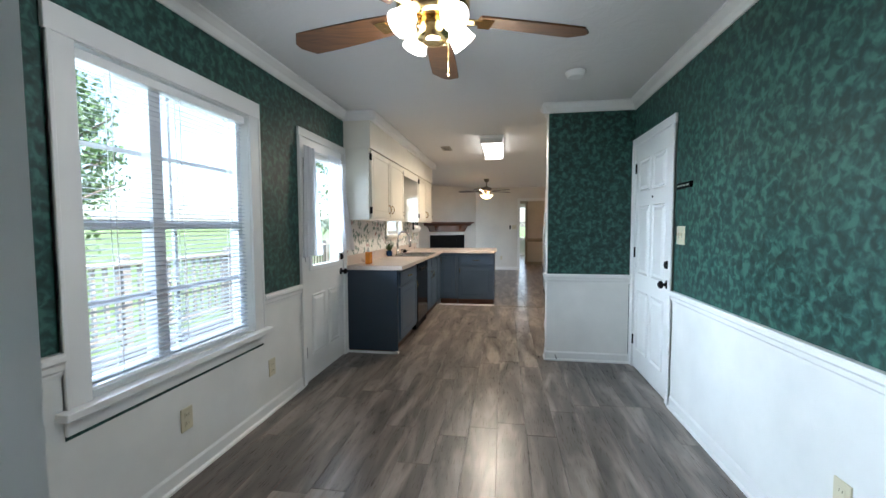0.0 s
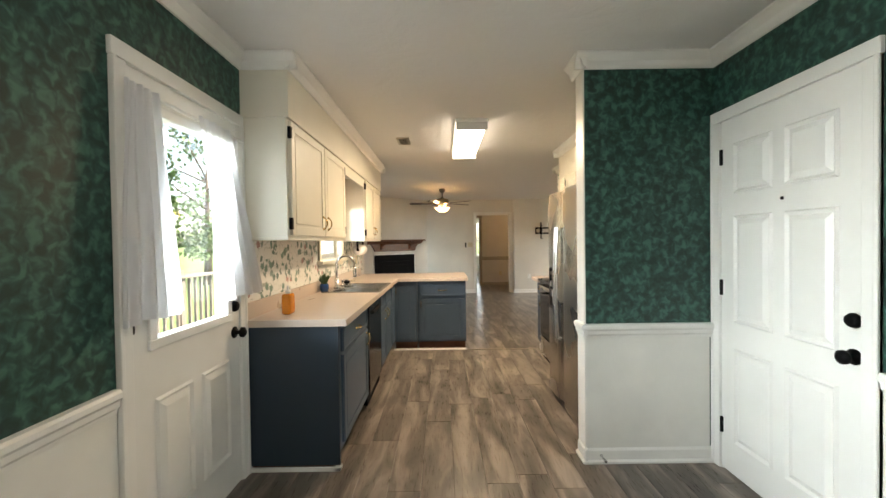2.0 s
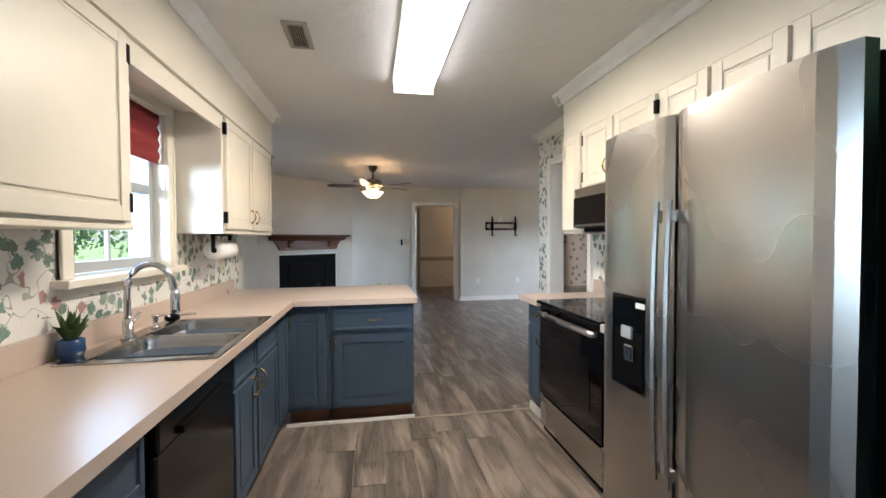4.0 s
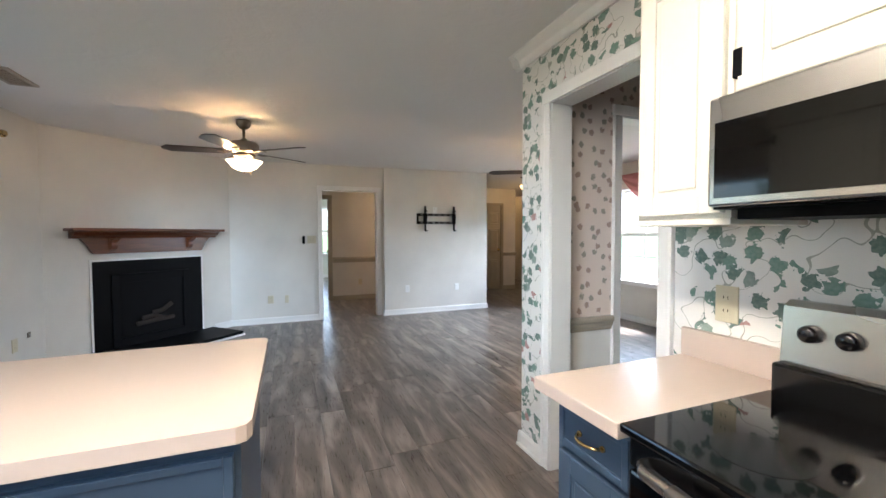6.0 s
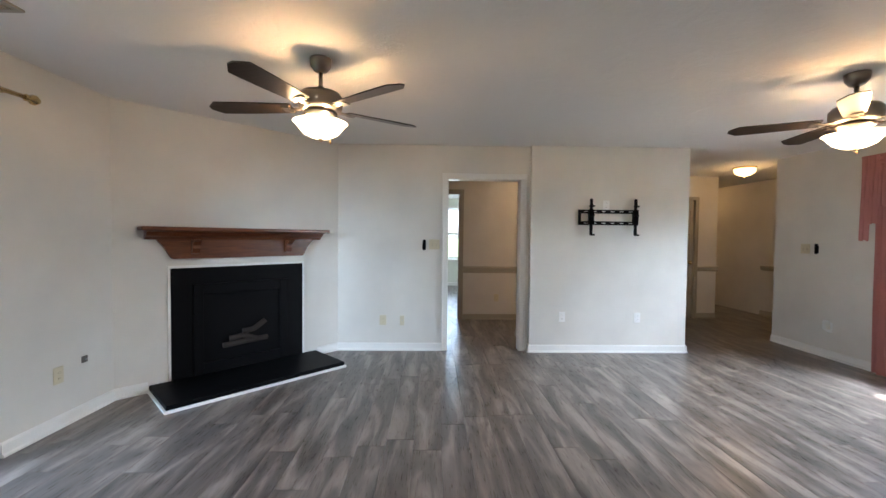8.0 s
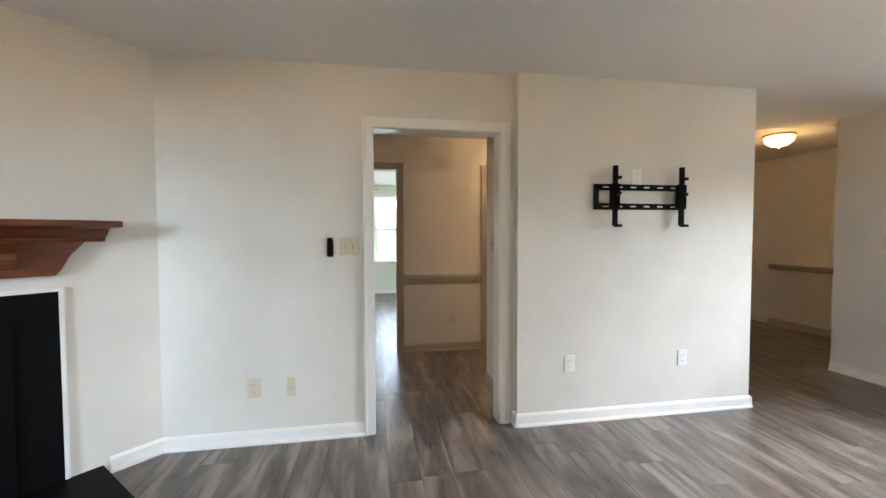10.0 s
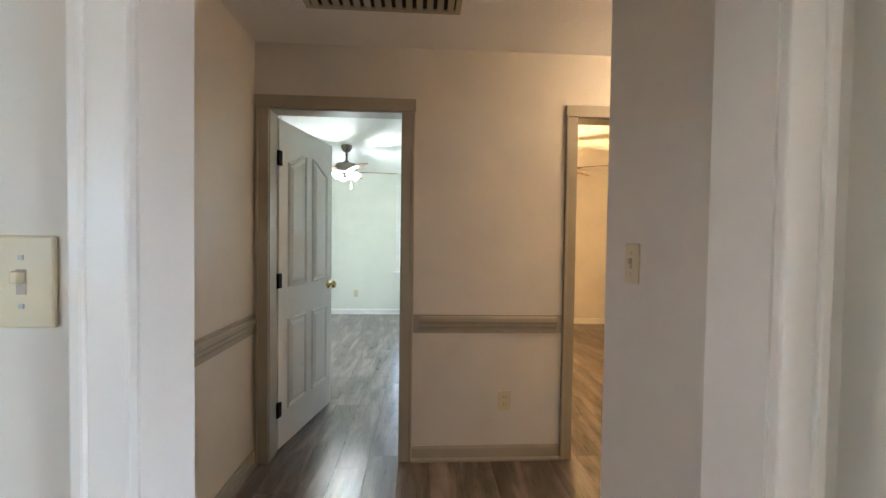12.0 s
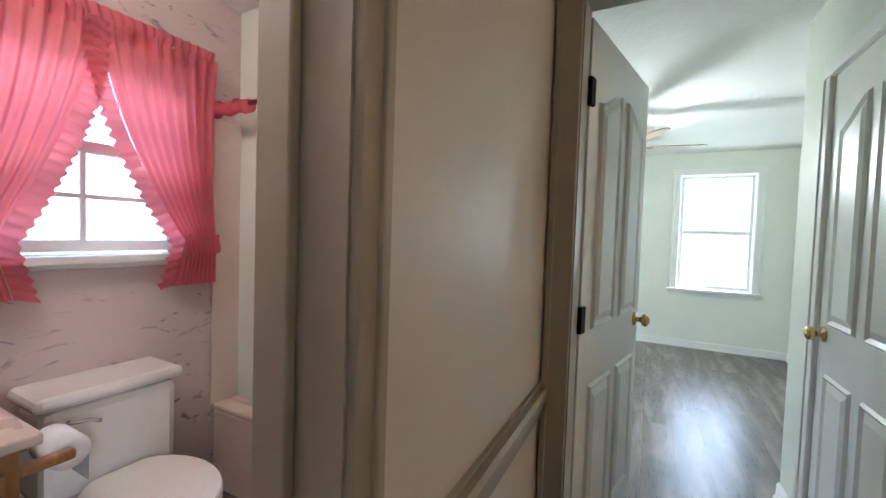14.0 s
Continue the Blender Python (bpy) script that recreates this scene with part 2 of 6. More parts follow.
# white slats: their backlit shade is put into this grey
M_BLIND = cloth("backlit_grey_blind_slat", (0.50, 0.52, 0.56), 0.04)
M_IVORY = paint("ivory_plastic", (0.60, 0.54, 0.38), 0.35, 0.05)
M_WHITEP = paint("white_plastic", (0.80, 0.80, 0.78), 0.32, 0.03)
M_PORC = paint("white_porcelain", (0.78, 0.75, 0.71), 0.12, 0.03, 10, 0.0)
M_TUB = paint("almond_tub_surround", (0.72, 0.60, 0.52), 0.25, 0.04)
M_BATH = marble_paper()
M_PAPER = paint("white_paper_towel", (0.82, 0.82, 0.82), 0.9, 0.03, 120, 0.2)
M_BLINDFRAME = paint("white_vinyl_frame", (0.80, 0.81, 0.82), 0.35, 0.03)
M_SASH = paint("grey_sash", (0.40, 0.42, 0.43), 0.4, 0.05)
M_DECK = wood("weathered_deck_board", (0.13, 0.11, 0.095), (0.24, 0.21, 0.18), (14, 2, 14), 0.7)
M_GRASS = paint("lawn_grass", (0.10, 0.16, 0.045), 0.9, 0.35, 6, 0.4)
M_LEAF = paint("tree_leaf", (0.07, 0.13, 0.035), 0.7, 0.4, 20, 0.2)
M_BARK = wood("tree_bark", (0.05, 0.035, 0.025), (0.12, 0.09, 0.065), (12, 12, 2), 0.9)
M_SIDING = paint("pale_siding", (0.5, 0.5, 0.48), 0.6)
M_AMBERGLASS = glow("lit_alabaster_glass", (1.0, 0.70, 0.36), 0.6)
M_WHITEGLOBE = glow("lit_white_globe", (1.0, 0.90, 0.78), 0.9)
M_TUBE = glow("lit_acrylic_lens", (1.0, 0.93, 0.84), 1.0)
M_COOLGLOBE = glow("lit_frosted_globe", (0.95, 1.0, 0.95), 0.9)
M_AMBERLIT = glow("lit_amber_glass", (1.0, 0.55, 0.18), 0.5)
M_DIGIT = glow("blue_clock_digits", (0.12, 0.4, 1.0), 0.12)
M_AMBERSOAP = paint("orange_bottle_plastic", (0.60, 0.20, 0.02), 0.25, 0.05)
M_LOG = paint("ceramic_gas_log", (0.035, 0.024, 0.018), 0.9, 0.4, 14, 0.5)
M_BLUEPOT = paint("blue_glazed_pot", (0.02, 0.06, 0.16), 0.15, 0.1)
for m_ in (M_SLATE, M_MATT):
    m_.node_tree.nodes["Principled BSDF"].inputs["Specular IOR Level"].default_value = 0.07
M_PIC = paint("dark_picture_print", (0.05, 0.035, 0.03), 0.4, 0.4, 8)

# ---- mesh helpers ----


def box(bm, x0, y0, z0, x1, y1, z1, bevel=0.0):
    r = bmesh.ops.create_cube(bm, size=1.0, matrix=Matrix.Translation(((x0 + x1) / 2, (y0 + y1) / 2, (z0 + z1) / 2)) @ Matrix.Diagonal((abs(x1 - x0), abs(y1 - y0), abs(z1 - z0), 1)))
    if bevel > 0:
        edges = list({e for v in r["verts"] for e in v.link_edges})
        bmesh.ops.bevel(bm, geom=edges, offset=bevel, segments=2, affect='EDGES', profile=0.5)
    return bm


def boxes(*list_of, bevel=0.0):
    bm = bmesh.new()
    for b in list_of:
        box(bm, *b, bevel=bevel)
    return bm


def lathe(bm, profile, steps=24, at=(0, 0, 0), axis='z'):
    """A turned shape: profile rows of (radius, height)."""
    rings = []
    for r, h in profile:
        ring = []
        for i in range(steps):
            a = 2 * math.pi * i / steps
            p = (r * math.cos(a), r * math.sin(a), h)
            if axis == 'x':
                p = (p[2], p[0], p[1])
            elif axis == 'y':
                p = (p[0], p[2], p[1])
            ring.append(bm.verts.new((p[0] + at[0], p[1] + at[1], p[2] + at[2])))
        rings.append(ring)
    for a, b in zip(rings, rings[1:]):
        for i in range(steps):
            f = bm.faces.new((a[i], a[(i + 1) % steps], b[(i + 1) % steps], b[i]))
            f.smooth = True
    bm.faces.new(rings[0][::-1])
    bm.faces.new(rings[-1])
    bmesh.ops.recalc_face_normals(bm, faces=bm.faces)
    return bm


def tube(bm, points, radius, steps=10):
    """A round bar through points."""
    pts = [Vector(p) for p in points]
    rings = []
    for i, p in enumerate(pts):
        d = (pts[min(i + 1, len(pts) - 1)] - pts[max(i - 1, 0)]).normalized()
        side = d.cross(Vector((0, 0, 1)) if abs(d.z) < 0.9 else Vector((1, 0, 0))).normalized()
        up = side.cross(d)
        r = radius[i] if isinstance(radius, (list, tuple)) else radius
        rings.append([bm.verts.new(p + (side * math.cos(a) + up * math.sin(a)) * r) for a in (2 * math.pi * k / steps for k in range(steps))])
    for a, b in zip(rings, rings[1:]):
        for k in range(steps):
            f = bm.faces.new((a[k], a[(k + 1) % steps], b[(k + 1) % steps], b[k]))
            f.smooth = True
    bm.faces.new(rings[0][::-1])
    bm.faces.new(rings[-1])
    bmesh.ops.recalc_face_normals(bm, faces=bm.faces)
    return bm


def prism(bm, outline, z0, z1, bevel=0.0):
    """An upright slab over an outline of (x, y)."""
    low = [bm.verts.new((x, y, z0)) for x, y in outline]
    high = [bm.verts.new((x, y, z1)) for x, y in outline]
    n = len(outline)
    fs = [bm.faces.new(low[::-1]), bm.faces.new(high)]
    fs += [bm.faces.new((low[i], low[(i + 1) % n], high[(i + 1) % n], high[i])) for i in range(n)]
    bmesh.ops.recalc_face_normals(bm, faces=fs)
    if bevel:
        bmesh.ops.bevel(bm, geom=list({e for f in fs for e in f.edges}), offset=bevel, segments=2, affect='EDGES', profile=0.5)
    return bm


def sweep(bm, profile, a, b, inward):
    """A moulding: profile rows of (out from the wall, up) carried from point a to b; inward is the wall's normal."""
    a, b, inward = Vector(a), Vector(b), Vector(inward)
    ends = [[bm.verts.new(p + inward * o + Vector((0, 0, u))) for o, u in profile] for p in (a, b)]
    n = len(profile)
    fs = [bm.faces.new((ends[0][i], ends[0][(i + 1) % n], ends[1][(i + 1) % n], ends[1][i])) for i in range(n)]
    fs += [bm.faces.new(ends[0]), bm.faces.new(ends[1][::-1])]
    bmesh.ops.recalc_face_normals(bm, faces=fs)
    return bm


def curtain_sheet(bm, y0, y1, z0, z1, depth, folds, x=0.0, top=None, bottom=None, rows=14, flare=1.0):
    """A pleated cloth in the plane x: its edges at the top and at the bottom, gathered by folds."""
    top, bottom = top or (y0, y1), bottom or (y0, y1)
    cols = folds * 8
    grid = []
    for j in range(rows + 1):
        t = j / rows
        e = t ** flare
        a, b = top[0] + (bottom[0] - top[0]) * e, top[1] + (bottom[1] - top[1]) * e
        row = []
        for i in range(cols + 1):
            s = i / cols
            d = depth * (0.55 + 0.45 * t) * math.sin(2 * math.pi * folds * s + 0.8 * math.sin(5 * s + 2 * t)) * (0.75 + 0.35 * math.sin(17 * s))
            row.append(bm.verts.new((x + d, a + (b - a) * s + 0.004 * math.sin(9 * s + 7 * t), z1 + (z0 - z1) * t - 0.006 * math.sin(11 * s) * t)))
        grid.append(row)
    for j in range(rows):
        for i in range(cols):
            f = bm.faces.new((grid[j][i], grid[j][i + 1], grid[j + 1][i + 1], grid[j + 1][i]))
            f.smooth = True
    return bm


def link(name, bm, material, parent=None, label=""):
    me = bpy.data.meshes.new(name)
    bm.to_mesh(me)
    bm.free()
    me.materials.append(material)
    ob = new(name, me)
    if parent is not None:
        ob.parent = parent
    if label:
        tagged(ob, label)
    return ob


def part(name, bm, material, parent, label="", world_space=False):
    """One mesh under a thing or a part. world_space: the mesh was built in the room's own coordinates."""
    if world_space:
        root = parent
        while root.parent is not None:
            root = root.parent
        bm.transform(root.matrix_basis.inverted())
    return link(name, bm, material, parent, label)


def thing(name, at, label, category, group="", turn=0.0):
    ob = new(name)
    ob.empty_display_size = 0.1
    ob.matrix_basis = pose(at[0], at[1], at[2], 0, 0, turn)
    return tagged(ob, label, category, group)


def structure(name, bm, material, label=""):
    return tagged(link(name, bm, material), label, kind="structure")


def wall(name, axis, p0, p1, a0, a1, material, openings=(), z0=0.0, z1=2.44, label=""):
    """A wall of thickness p0 to p1 across the axis, from a0 to a1 along it, with openings (a, b, low, high)."""
    As = sorted({a0, a1, *(o[0] for o in openings), *(o[1] for o in openings)})
    Zs = sorted({z0, z1, *(o[2] for o in openings), *(o[3] for o in openings)})
    bm = bmesh.new()
    for a, b in zip(As, As[1:]):
        for c, d in zip(Zs, Zs[1:]):
            if any(o[0] <= (a + b) / 2 <= o[1] and o[2] <= (c + d) / 2 <= o[3] for o in openings):
                continue
            box(bm, *((p0, a, c, p1, b, d) if axis == 'x' else (a, p0, c, b, p1, d)))
    bmesh.ops.remove_doubles(bm, verts=bm.verts, dist=1e-5)
    seen = {}
    for f in bm.faces:
        seen.setdefault(tuple(sorted(v.index for v in f.verts)), []).append(f)
    return structure(name, bm, material, label)


def casing(name, axis, face, out, a0, a1, z1, width, material, depth, sill=False, z0=0.0, thick=0.018, label="", lining=True):
    """Trim round an opening a0..a1 (clear), on the face of a wall; out is +1 or -1, depth the wall's thickness to line."""
    bm = bmesh.new()

    def add(a, b, c, d, t):
        p, q = face, face + out * t
        box(bm, *((min(p, q), a, c, max(p, q), b, d) if axis == 'x' else (a, min(p, q), c, b, max(p, q), d)), bevel=0.004)
    low = z0 - (width if sill else 0)
    add(a0 - width, a0, z0, z1, thick)
    add(a1, a1 + width, z0, z1, thick)
    add(a0 - width - 0.004, a1 + width + 0.004, z1, z1 + width, thick + 0.003)
    add(a0 - width, a0 - width + 0.018, z0, z1, thick + 0.007)
    add(a1 + width - 0.018, a1 + width, z0, z1, thick + 0.007)
    if sill:
        add(a0 - width - 0.03, a1 + width + 0.03, z0 - 0.03, z0 + 0.002, thick + 0.045)
        add(a0 - width, a1 + width, low, z0 - 0.03, thick)
    if lining:
        back = face - out * depth
        for a, b, c, d in ((a0 - 0.012, a0 + 0.004, z0, z1), (a1 - 0.004, a1 + 0.012, z0, z1), (a0 + 0.004, a1 - 0.004, z1 - 0.004, z1 + 0.012)):
            p, q = min(face + out * 0.002, back), max(face + out * 0.002, back)
            box(bm, *((p, a, c, q, b, d) if axis == 'x' else (a, p, c, b, q, d)))
        if sill:
            p, q = min(face, back), max(face, back)
            box(bm, *((p, a0 - 0.012, z0 - 0.012, q, a1 + 0.012, z0 + 0.004) if axis == 'x' else (a0 - 0.012, p, z0 - 0.012, a1 + 0.012, q, z0 + 0.004)))
    return structure(name, bm, material, label)


CROWN = [(0, 0), (0, -0.085), (0.012, -0.085), (0.022, -0.07), (0.03, -0.045), (0.055, -0.02), (0.065, -0.012), (0.065, 0)]
RAIL = [(0, -0.045), (0.012, -0.045), (0.014, -0.03), (0.022, -0.02), (0.024, 0.0), (0.034, 0.012), (0.034, 0.03), (0.026, 0.04), (0, 0.04)]
BASE = [(0, 0), (0.026, 0), (0.026, 0.012), (0.015, 0.022), (0.014, 0.075), (0.006, 0.09), (0, 0.09)]


def moulding(name, profile, runs, z, material, label=""):
    """Runs of (x0, y0, x1, y1, nx, ny) at height z."""
    bm = bmesh.new()
    for x0, y0, x1, y1, nx, ny in runs:
        sweep(bm, profile, (x0, y0, z), (x1, y1, z), (nx, ny, 0))
    return structure(name, bm, material, label)

# ---- structure: the rooms ----
L, R, H = -1.0, 1.79, 2.44          # dining room's side walls, ceiling
LW, RW = -1.72, 5.47                # living room's side walls
KR = 1.92                           # kitchen's stove wall
T = 0.13

# dining room
wall("wall_dining_window", 'x', L - T, L, 0.10, 3.74, M_GREEN, [(1.16, 2.20, 0.62, 2.0), (2.87, 3.66, 0.0, 2.03)], label="green sponged wallpaper wall with window and door")
wall("wall_dining_door", 'x', R, R + T, 0.10, 3.79, M_GREEN, [(2.93, 3.72, 0.0, 2.02)], label="green sponged wallpaper wall with a white door")
wall("wall_partition", 'y', 3.79, 3.91, 1.02, KR + T, M_GREEN, label="short green wallpapered partition")
# thin white strip over the partition's end face
structure("trim_partition_edge", boxes((1.012, 3.788, 0.09, 1.02, 3.912, 2.36)), M_WAINSCOT, "white strip on the end of the partition")
wall("wall_entry", 'y', -0.02, 0.10, L - T, R + T, M_CREAM, [(0.262, 1.10, 0.0, 2.05)], label="cream wall with a cased opening")
casing("trim_entry", 'y', -0.02, -1, 0.262, 1.10, 2.05, 0.06, M_TRIM, 0.12)
for b in ((L, 0.10, 0.0, L + 0.006, 1.06, 0.80), (L, 1.06, 0.0, L + 0.006, 2.30, 0.50), (L, 2.30, 0.0, L + 0.006, 2.80, 0.80),
          (R - 0.006, 0.10, 0.0, R, 2.86, 0.80), (1.02, 3.784, 0.0, R - 0.03, 3.79, 0.80)):
    structure("wainscot_dining", boxes(b), M_WAINSCOT, "white painted wainscot under the chair rail")
moulding("trim_chair_rail_dining", RAIL, [(L, 0.1, L, 1.06, 1, 0), (L, 2.30, L, 2.795, 1, 0), (R, 0.1, R, 2.855, -1, 0), (1.0, 3.79, R, 3.79, 0, -1), (1.02, 3.76, 1.02, 3.91, -1, 0)], 0.80, M_TRIM, "white moulded chair rail")
moulding("baseboard_dining", BASE, [(L, 0.1, L, 2.795, 1, 0), (R, 0.1, R, 2.855, -1, 0), (1.0, 3.79, R, 3.79, 0, -1), (1.02, 3.77, 1.02, 3.91, -1, 0)], 0.0, M_TRIM, "white baseboard")
moulding("trim_crown_dining", CROWN, [(L, 0.1, L, 3.73, 1, 0), (R, 0.1, R, 3.79, -1, 0), (0.96, 3.79, R, 3.79, 0, -1), (1.02, 3.74, 1.02, 3.97, -1, 0), (L, 0.10, R, 0.10, 0, 1)], H, M_TRIM, "white crown moulding")
casing("window_trim_dining", 'x', L, 1, 1.16, 2.20, 2.0, 0.10, M_TRIM, T, True, 0.62, label="white window casing with sill")
casing("trim_back_door", 'x', L, 1, 2.87, 3.66, 2.02, 0.065, M_TRIM, T, label="white door casing")
casing("trim_side_door", 'x', R, -1, 2.93, 3.72, 2.01, 0.065, M_TRIM, T, label="white door casing")
wall("wall_behind", 'y', -2.42, -2.30, L - T, R + T, M_CREAM)
wall("wall_behind_left", 'x', L - T, L, -2.30, -0.02, M_CREAM)
wall("wall_behind_right", 'x', R, R + T, -2.30, -0.02, M_CREAM)

# kitchen
wall("wall_kitchen_window", 'x', L - T, L, 3.74, 7.15, M_IVY, [(5.18, 5.92, 1.18, 2.03)], label="ivy wallpapered wall with the sink window")
wall("wall_kitchen_return", 'y', 7.15, 7.27, LW - T, L, M_CREAM)
wall("wall_stove", 'x', KR, KR + T, 3.91, 7.48, M_IVY, [(6.48, 7.18, 0.0, 2.06)], label="ivy wallpapered wall with a cased opening")
casing("trim_archway", 'x', KR, -1, 6.48, 7.18, 2.06, 0.065, M_TRIM, T, label="white cased opening")
casing("window_trim_kitchen", 'x', L, 1, 5.18, 5.92, 2.03, 0.07, M_CAB, T, True, 1.18)
moulding("trim_crown_kitchen", CROWN, [(-0.72, 3.70, -0.72, 7.22, 1, 0), (L, 3.73, -0.66, 3.73, 0, -1), (-1.0, 7.20, -0.66, 7.20, 0, 1), (1.60, 3.91, 1.60, 6.36, -1, 0), (1.54, 6.30, KR, 6.30, 0, 1), (KR, 6.30, KR, 7.54, -1, 0), (KR - 0.06, 7.48, KR + T, 7.48, 0, 1)], H, M_TRIM, "white crown moulding")
structure("soffit_left", boxes((L, 3.73, 2.085, -0.72, 7.20, H)), M_CAB, "cream boxed soffit over the cabinets")
structure("soffit_right", boxes((1.60, 3.91, 2.085, KR, 6.30, H)), M_CAB, "cream boxed soffit over the cabinets")
moulding("baseboard_archway", BASE, [(KR, 7.245, KR, 7.5, -1, 0), (KR - 0.02, 7.48, KR + T, 7.48, 0, 1)], 0.0, M_TRIM)

# pantry hall behind the archway
wall("wall_pantry_far", 'y', 7.25, 7.37, KR + T, RW, M_BUD, [(2.475, 3.30, 0.0, 2.06)], label="pink bud wallpaper wall")
casing("trim_pantry", 'y', 7.25, -1, 2.475, 3.30, 2.06, 0.065, M_TRIM, 0.12)
casing("trim_pantry_living", 'y', 7.37, 1, 2.475, 3.30, 2.06, 0.065, M_TRIM, 0.12, lining=False)
structure("wainscot_pantry", boxes((KR + T, 7.244, 0.0, 2.41, 7.25, 0.80)), M_WAINSCOT)
moulding("trim_chair_rail_pantry", RAIL, [(KR + T, 7.25, 2.41, 7.25, 0, -1)], 0.80, M_TAN)
wall("wall_pantry_right", 'x', 3.6, 3.72, 4.6, 7.25, M_BUD)
wall("wall_pantry_near", 'y', 4.6, 4.72, KR + T, 3.6, M_BUD)

# living room
wall("wall_slider", 'x', LW - T, LW, 7.27, 10.42, M_CREAM, [(7.65, 9.54, 0.0, 1.98)], label="cream wall with a sliding glass door")
bm = bmesh.new()
prism(bm, [(LW, 10.42), (-0.252, 11.888), (-0.252, 12.02), (LW, 12.02)], 0.0, H)
structure("wall_fireplace", bm, M_CREAM, "cream angled fireplace wall")
wall("wall_living_hall", 'y', 11.888, 12.01, -0.252, 2.02, M_CREAM, [(1.045, 1.91, 0.0, 2.045)], label="cream wall with a cased doorway")
casing("trim_hall_door", 'y', 11.888, -1, 1.045, 1.91, 2.045, 0.068, M_TRIM, 0.122, label="white cased doorway")
wall("wall_tv", 'y', 11.818, 12.68, 2.045, 3.903, M_CREAM, label="cream wall carrying a bracket")
wall("wall_living_window", 'x', RW, RW + T, 7.37, 12.40, M_CREAM, [(9.38, 10.72, 0.62, 2.03)], label="cream wall with the draped window")
casing("window_trim_living", 'x', RW, -1, 9.38, 10.72, 2.03, 0.07, M_TRIM, T, True, 0.62)
moulding("baseboard_living", BASE, [(LW, 9.56, LW, 10.42, 1, 0), (-0.252, 11.888, 0.975, 11.888, 0, -1), (2.02, 11.818, 3.903, 11.818, 0, -1), (3.903, 11.80, 3.903, 13.9, 1, 0), (RW, 7.37, RW, 12.40, -1, 0), (2.02, 11.80, 2.02, 11.888, -1, 0),
                                       (LW, 10.42, -1.56, 10.58, 0.7071, -0.7071), (-0.44, 11.70, -0.252, 11.888, 0.7071, -0.7071)], 0.0, M_TRIM, "white baseboard")

# foyer beyond the living room
wall("wall_foyer_far", 'y', 13.9, 14.02, 3.78, 5.76, M_HALL, [(4.62, 5.36, 0.0, 2.03)])
casing("trim_foyer_door", 'y', 13.9, -1, 4.62, 5.36, 2.03, 0.06, M_TAN, 0.12)
wall("wall_foyer_corner", 'x', 5.64, 5.76, 14.02, 17.4, M_HALL)
wall("wall_foyer_left", 'x', 3.783, 3.903, 12.68, 13.9, M_HALL)
wall("wall_foyer_right", 'x', 6.85, 6.97, 12.28, 17.4, M_HALL)
wall("wall_foyer_near", 'y', 12.28, 12.40, RW + T, 6.85, M_HALL)
wall("wall_foyer_back", 'y', 17.4, 17.52, 5.64, 6.97, M_HALL)
moulding("trim_chair_rail_foyer", RAIL, [(5.42, 13.9, 5.78, 13.9, 0, -1), (6.85, 12.4, 6.85, 14.24, -1, 0), (3.903, 13.9, 4.56, 13.9, 0, -1)], 0.86, M_TAN)
moulding("baseboard_foyer", BASE, [(5.42, 13.9, 5.76, 13.9, 0, -1), (6.85, 12.4, 6.85, 14.24, -1, 0), (3.903, 13.9, 4.56, 13.9, 0, -1)], 0.0, M_TAN)

# bedroom hall
HL = 0.452
wall("wall_hall_left", 'x', HL - T, HL, 12.01, 13.715, M_HALL, [(12.12, 12.79, 0.0, 2.05)], label="pale hall wall with the bathroom doorway")
casing("trim_bath_door", 'x', HL, 1, 12.12, 12.79, 2.05, 0.048, M_TAN, T, label="tan painted door casing")
structure("trim_bath_stop", boxes((HL - T + 0.004, 12.770, 0.0, HL - 0.07, 12.786, 2.046), (HL - T + 0.004, 12.124, 0.0, HL - 0.07, 12.14, 2.046), bevel=0.003), M_TAN, "tan door stop strips")
wall("wall_hall_far", 'y', 13.715, 13.835, HL - T, 3.60, M_HALL, [(0.535, 1.295, 0.0, 2.065), (2.34, 3.10, 0.0, 2.065)], label="pale hall wall with two bedroom doorways")
casing("trim_bedroom_door", 'y', 13.715, -1, 0.535, 1.295, 2.065, 0.075, M_TAN, 0.12, label="tan painted door casing")
casing("trim_second_bedroom_door", 'y', 13.715, -1, 2.34, 3.10, 2.065, 0.07, M_TAN, 0.12, label="tan painted door casing")
wall("wall_tv_corner", 'y', 11.818, 12.01, 2.02, 2.045, M_CREAM)
wall("wall_hall_end", 'x', 3.48, 3.60, 12.68, 13.715, M_HALL)
moulding("trim_chair_rail_hall", RAIL, [(HL, 12.89, HL, 13.66, 1, 0), (1.41, 13.715, 2.23, 13.715, 0, -1), (3.20, 13.715, 3.48, 13.715, 0, -1)], 0.83, M_TAN, "tan chair rail")
structure("trim_chair_rail_back_hall", boxes((HL, 12.838, 0.77, HL + 0.01, 13.715, 0.88), (1.372, 13.705, 0.77, 2.268, 13.715, 0.88)), M_TAN)
moulding("baseboard_hall", BASE, [(HL, 12.838, HL, 13.715, 1, 0), (1.372, 13.715, 2.268, 13.715, 0, -1), (2.045, 12.01, 2.045, 12.68, -1, 0)], 0.0, M_TAN, "tan baseboard")

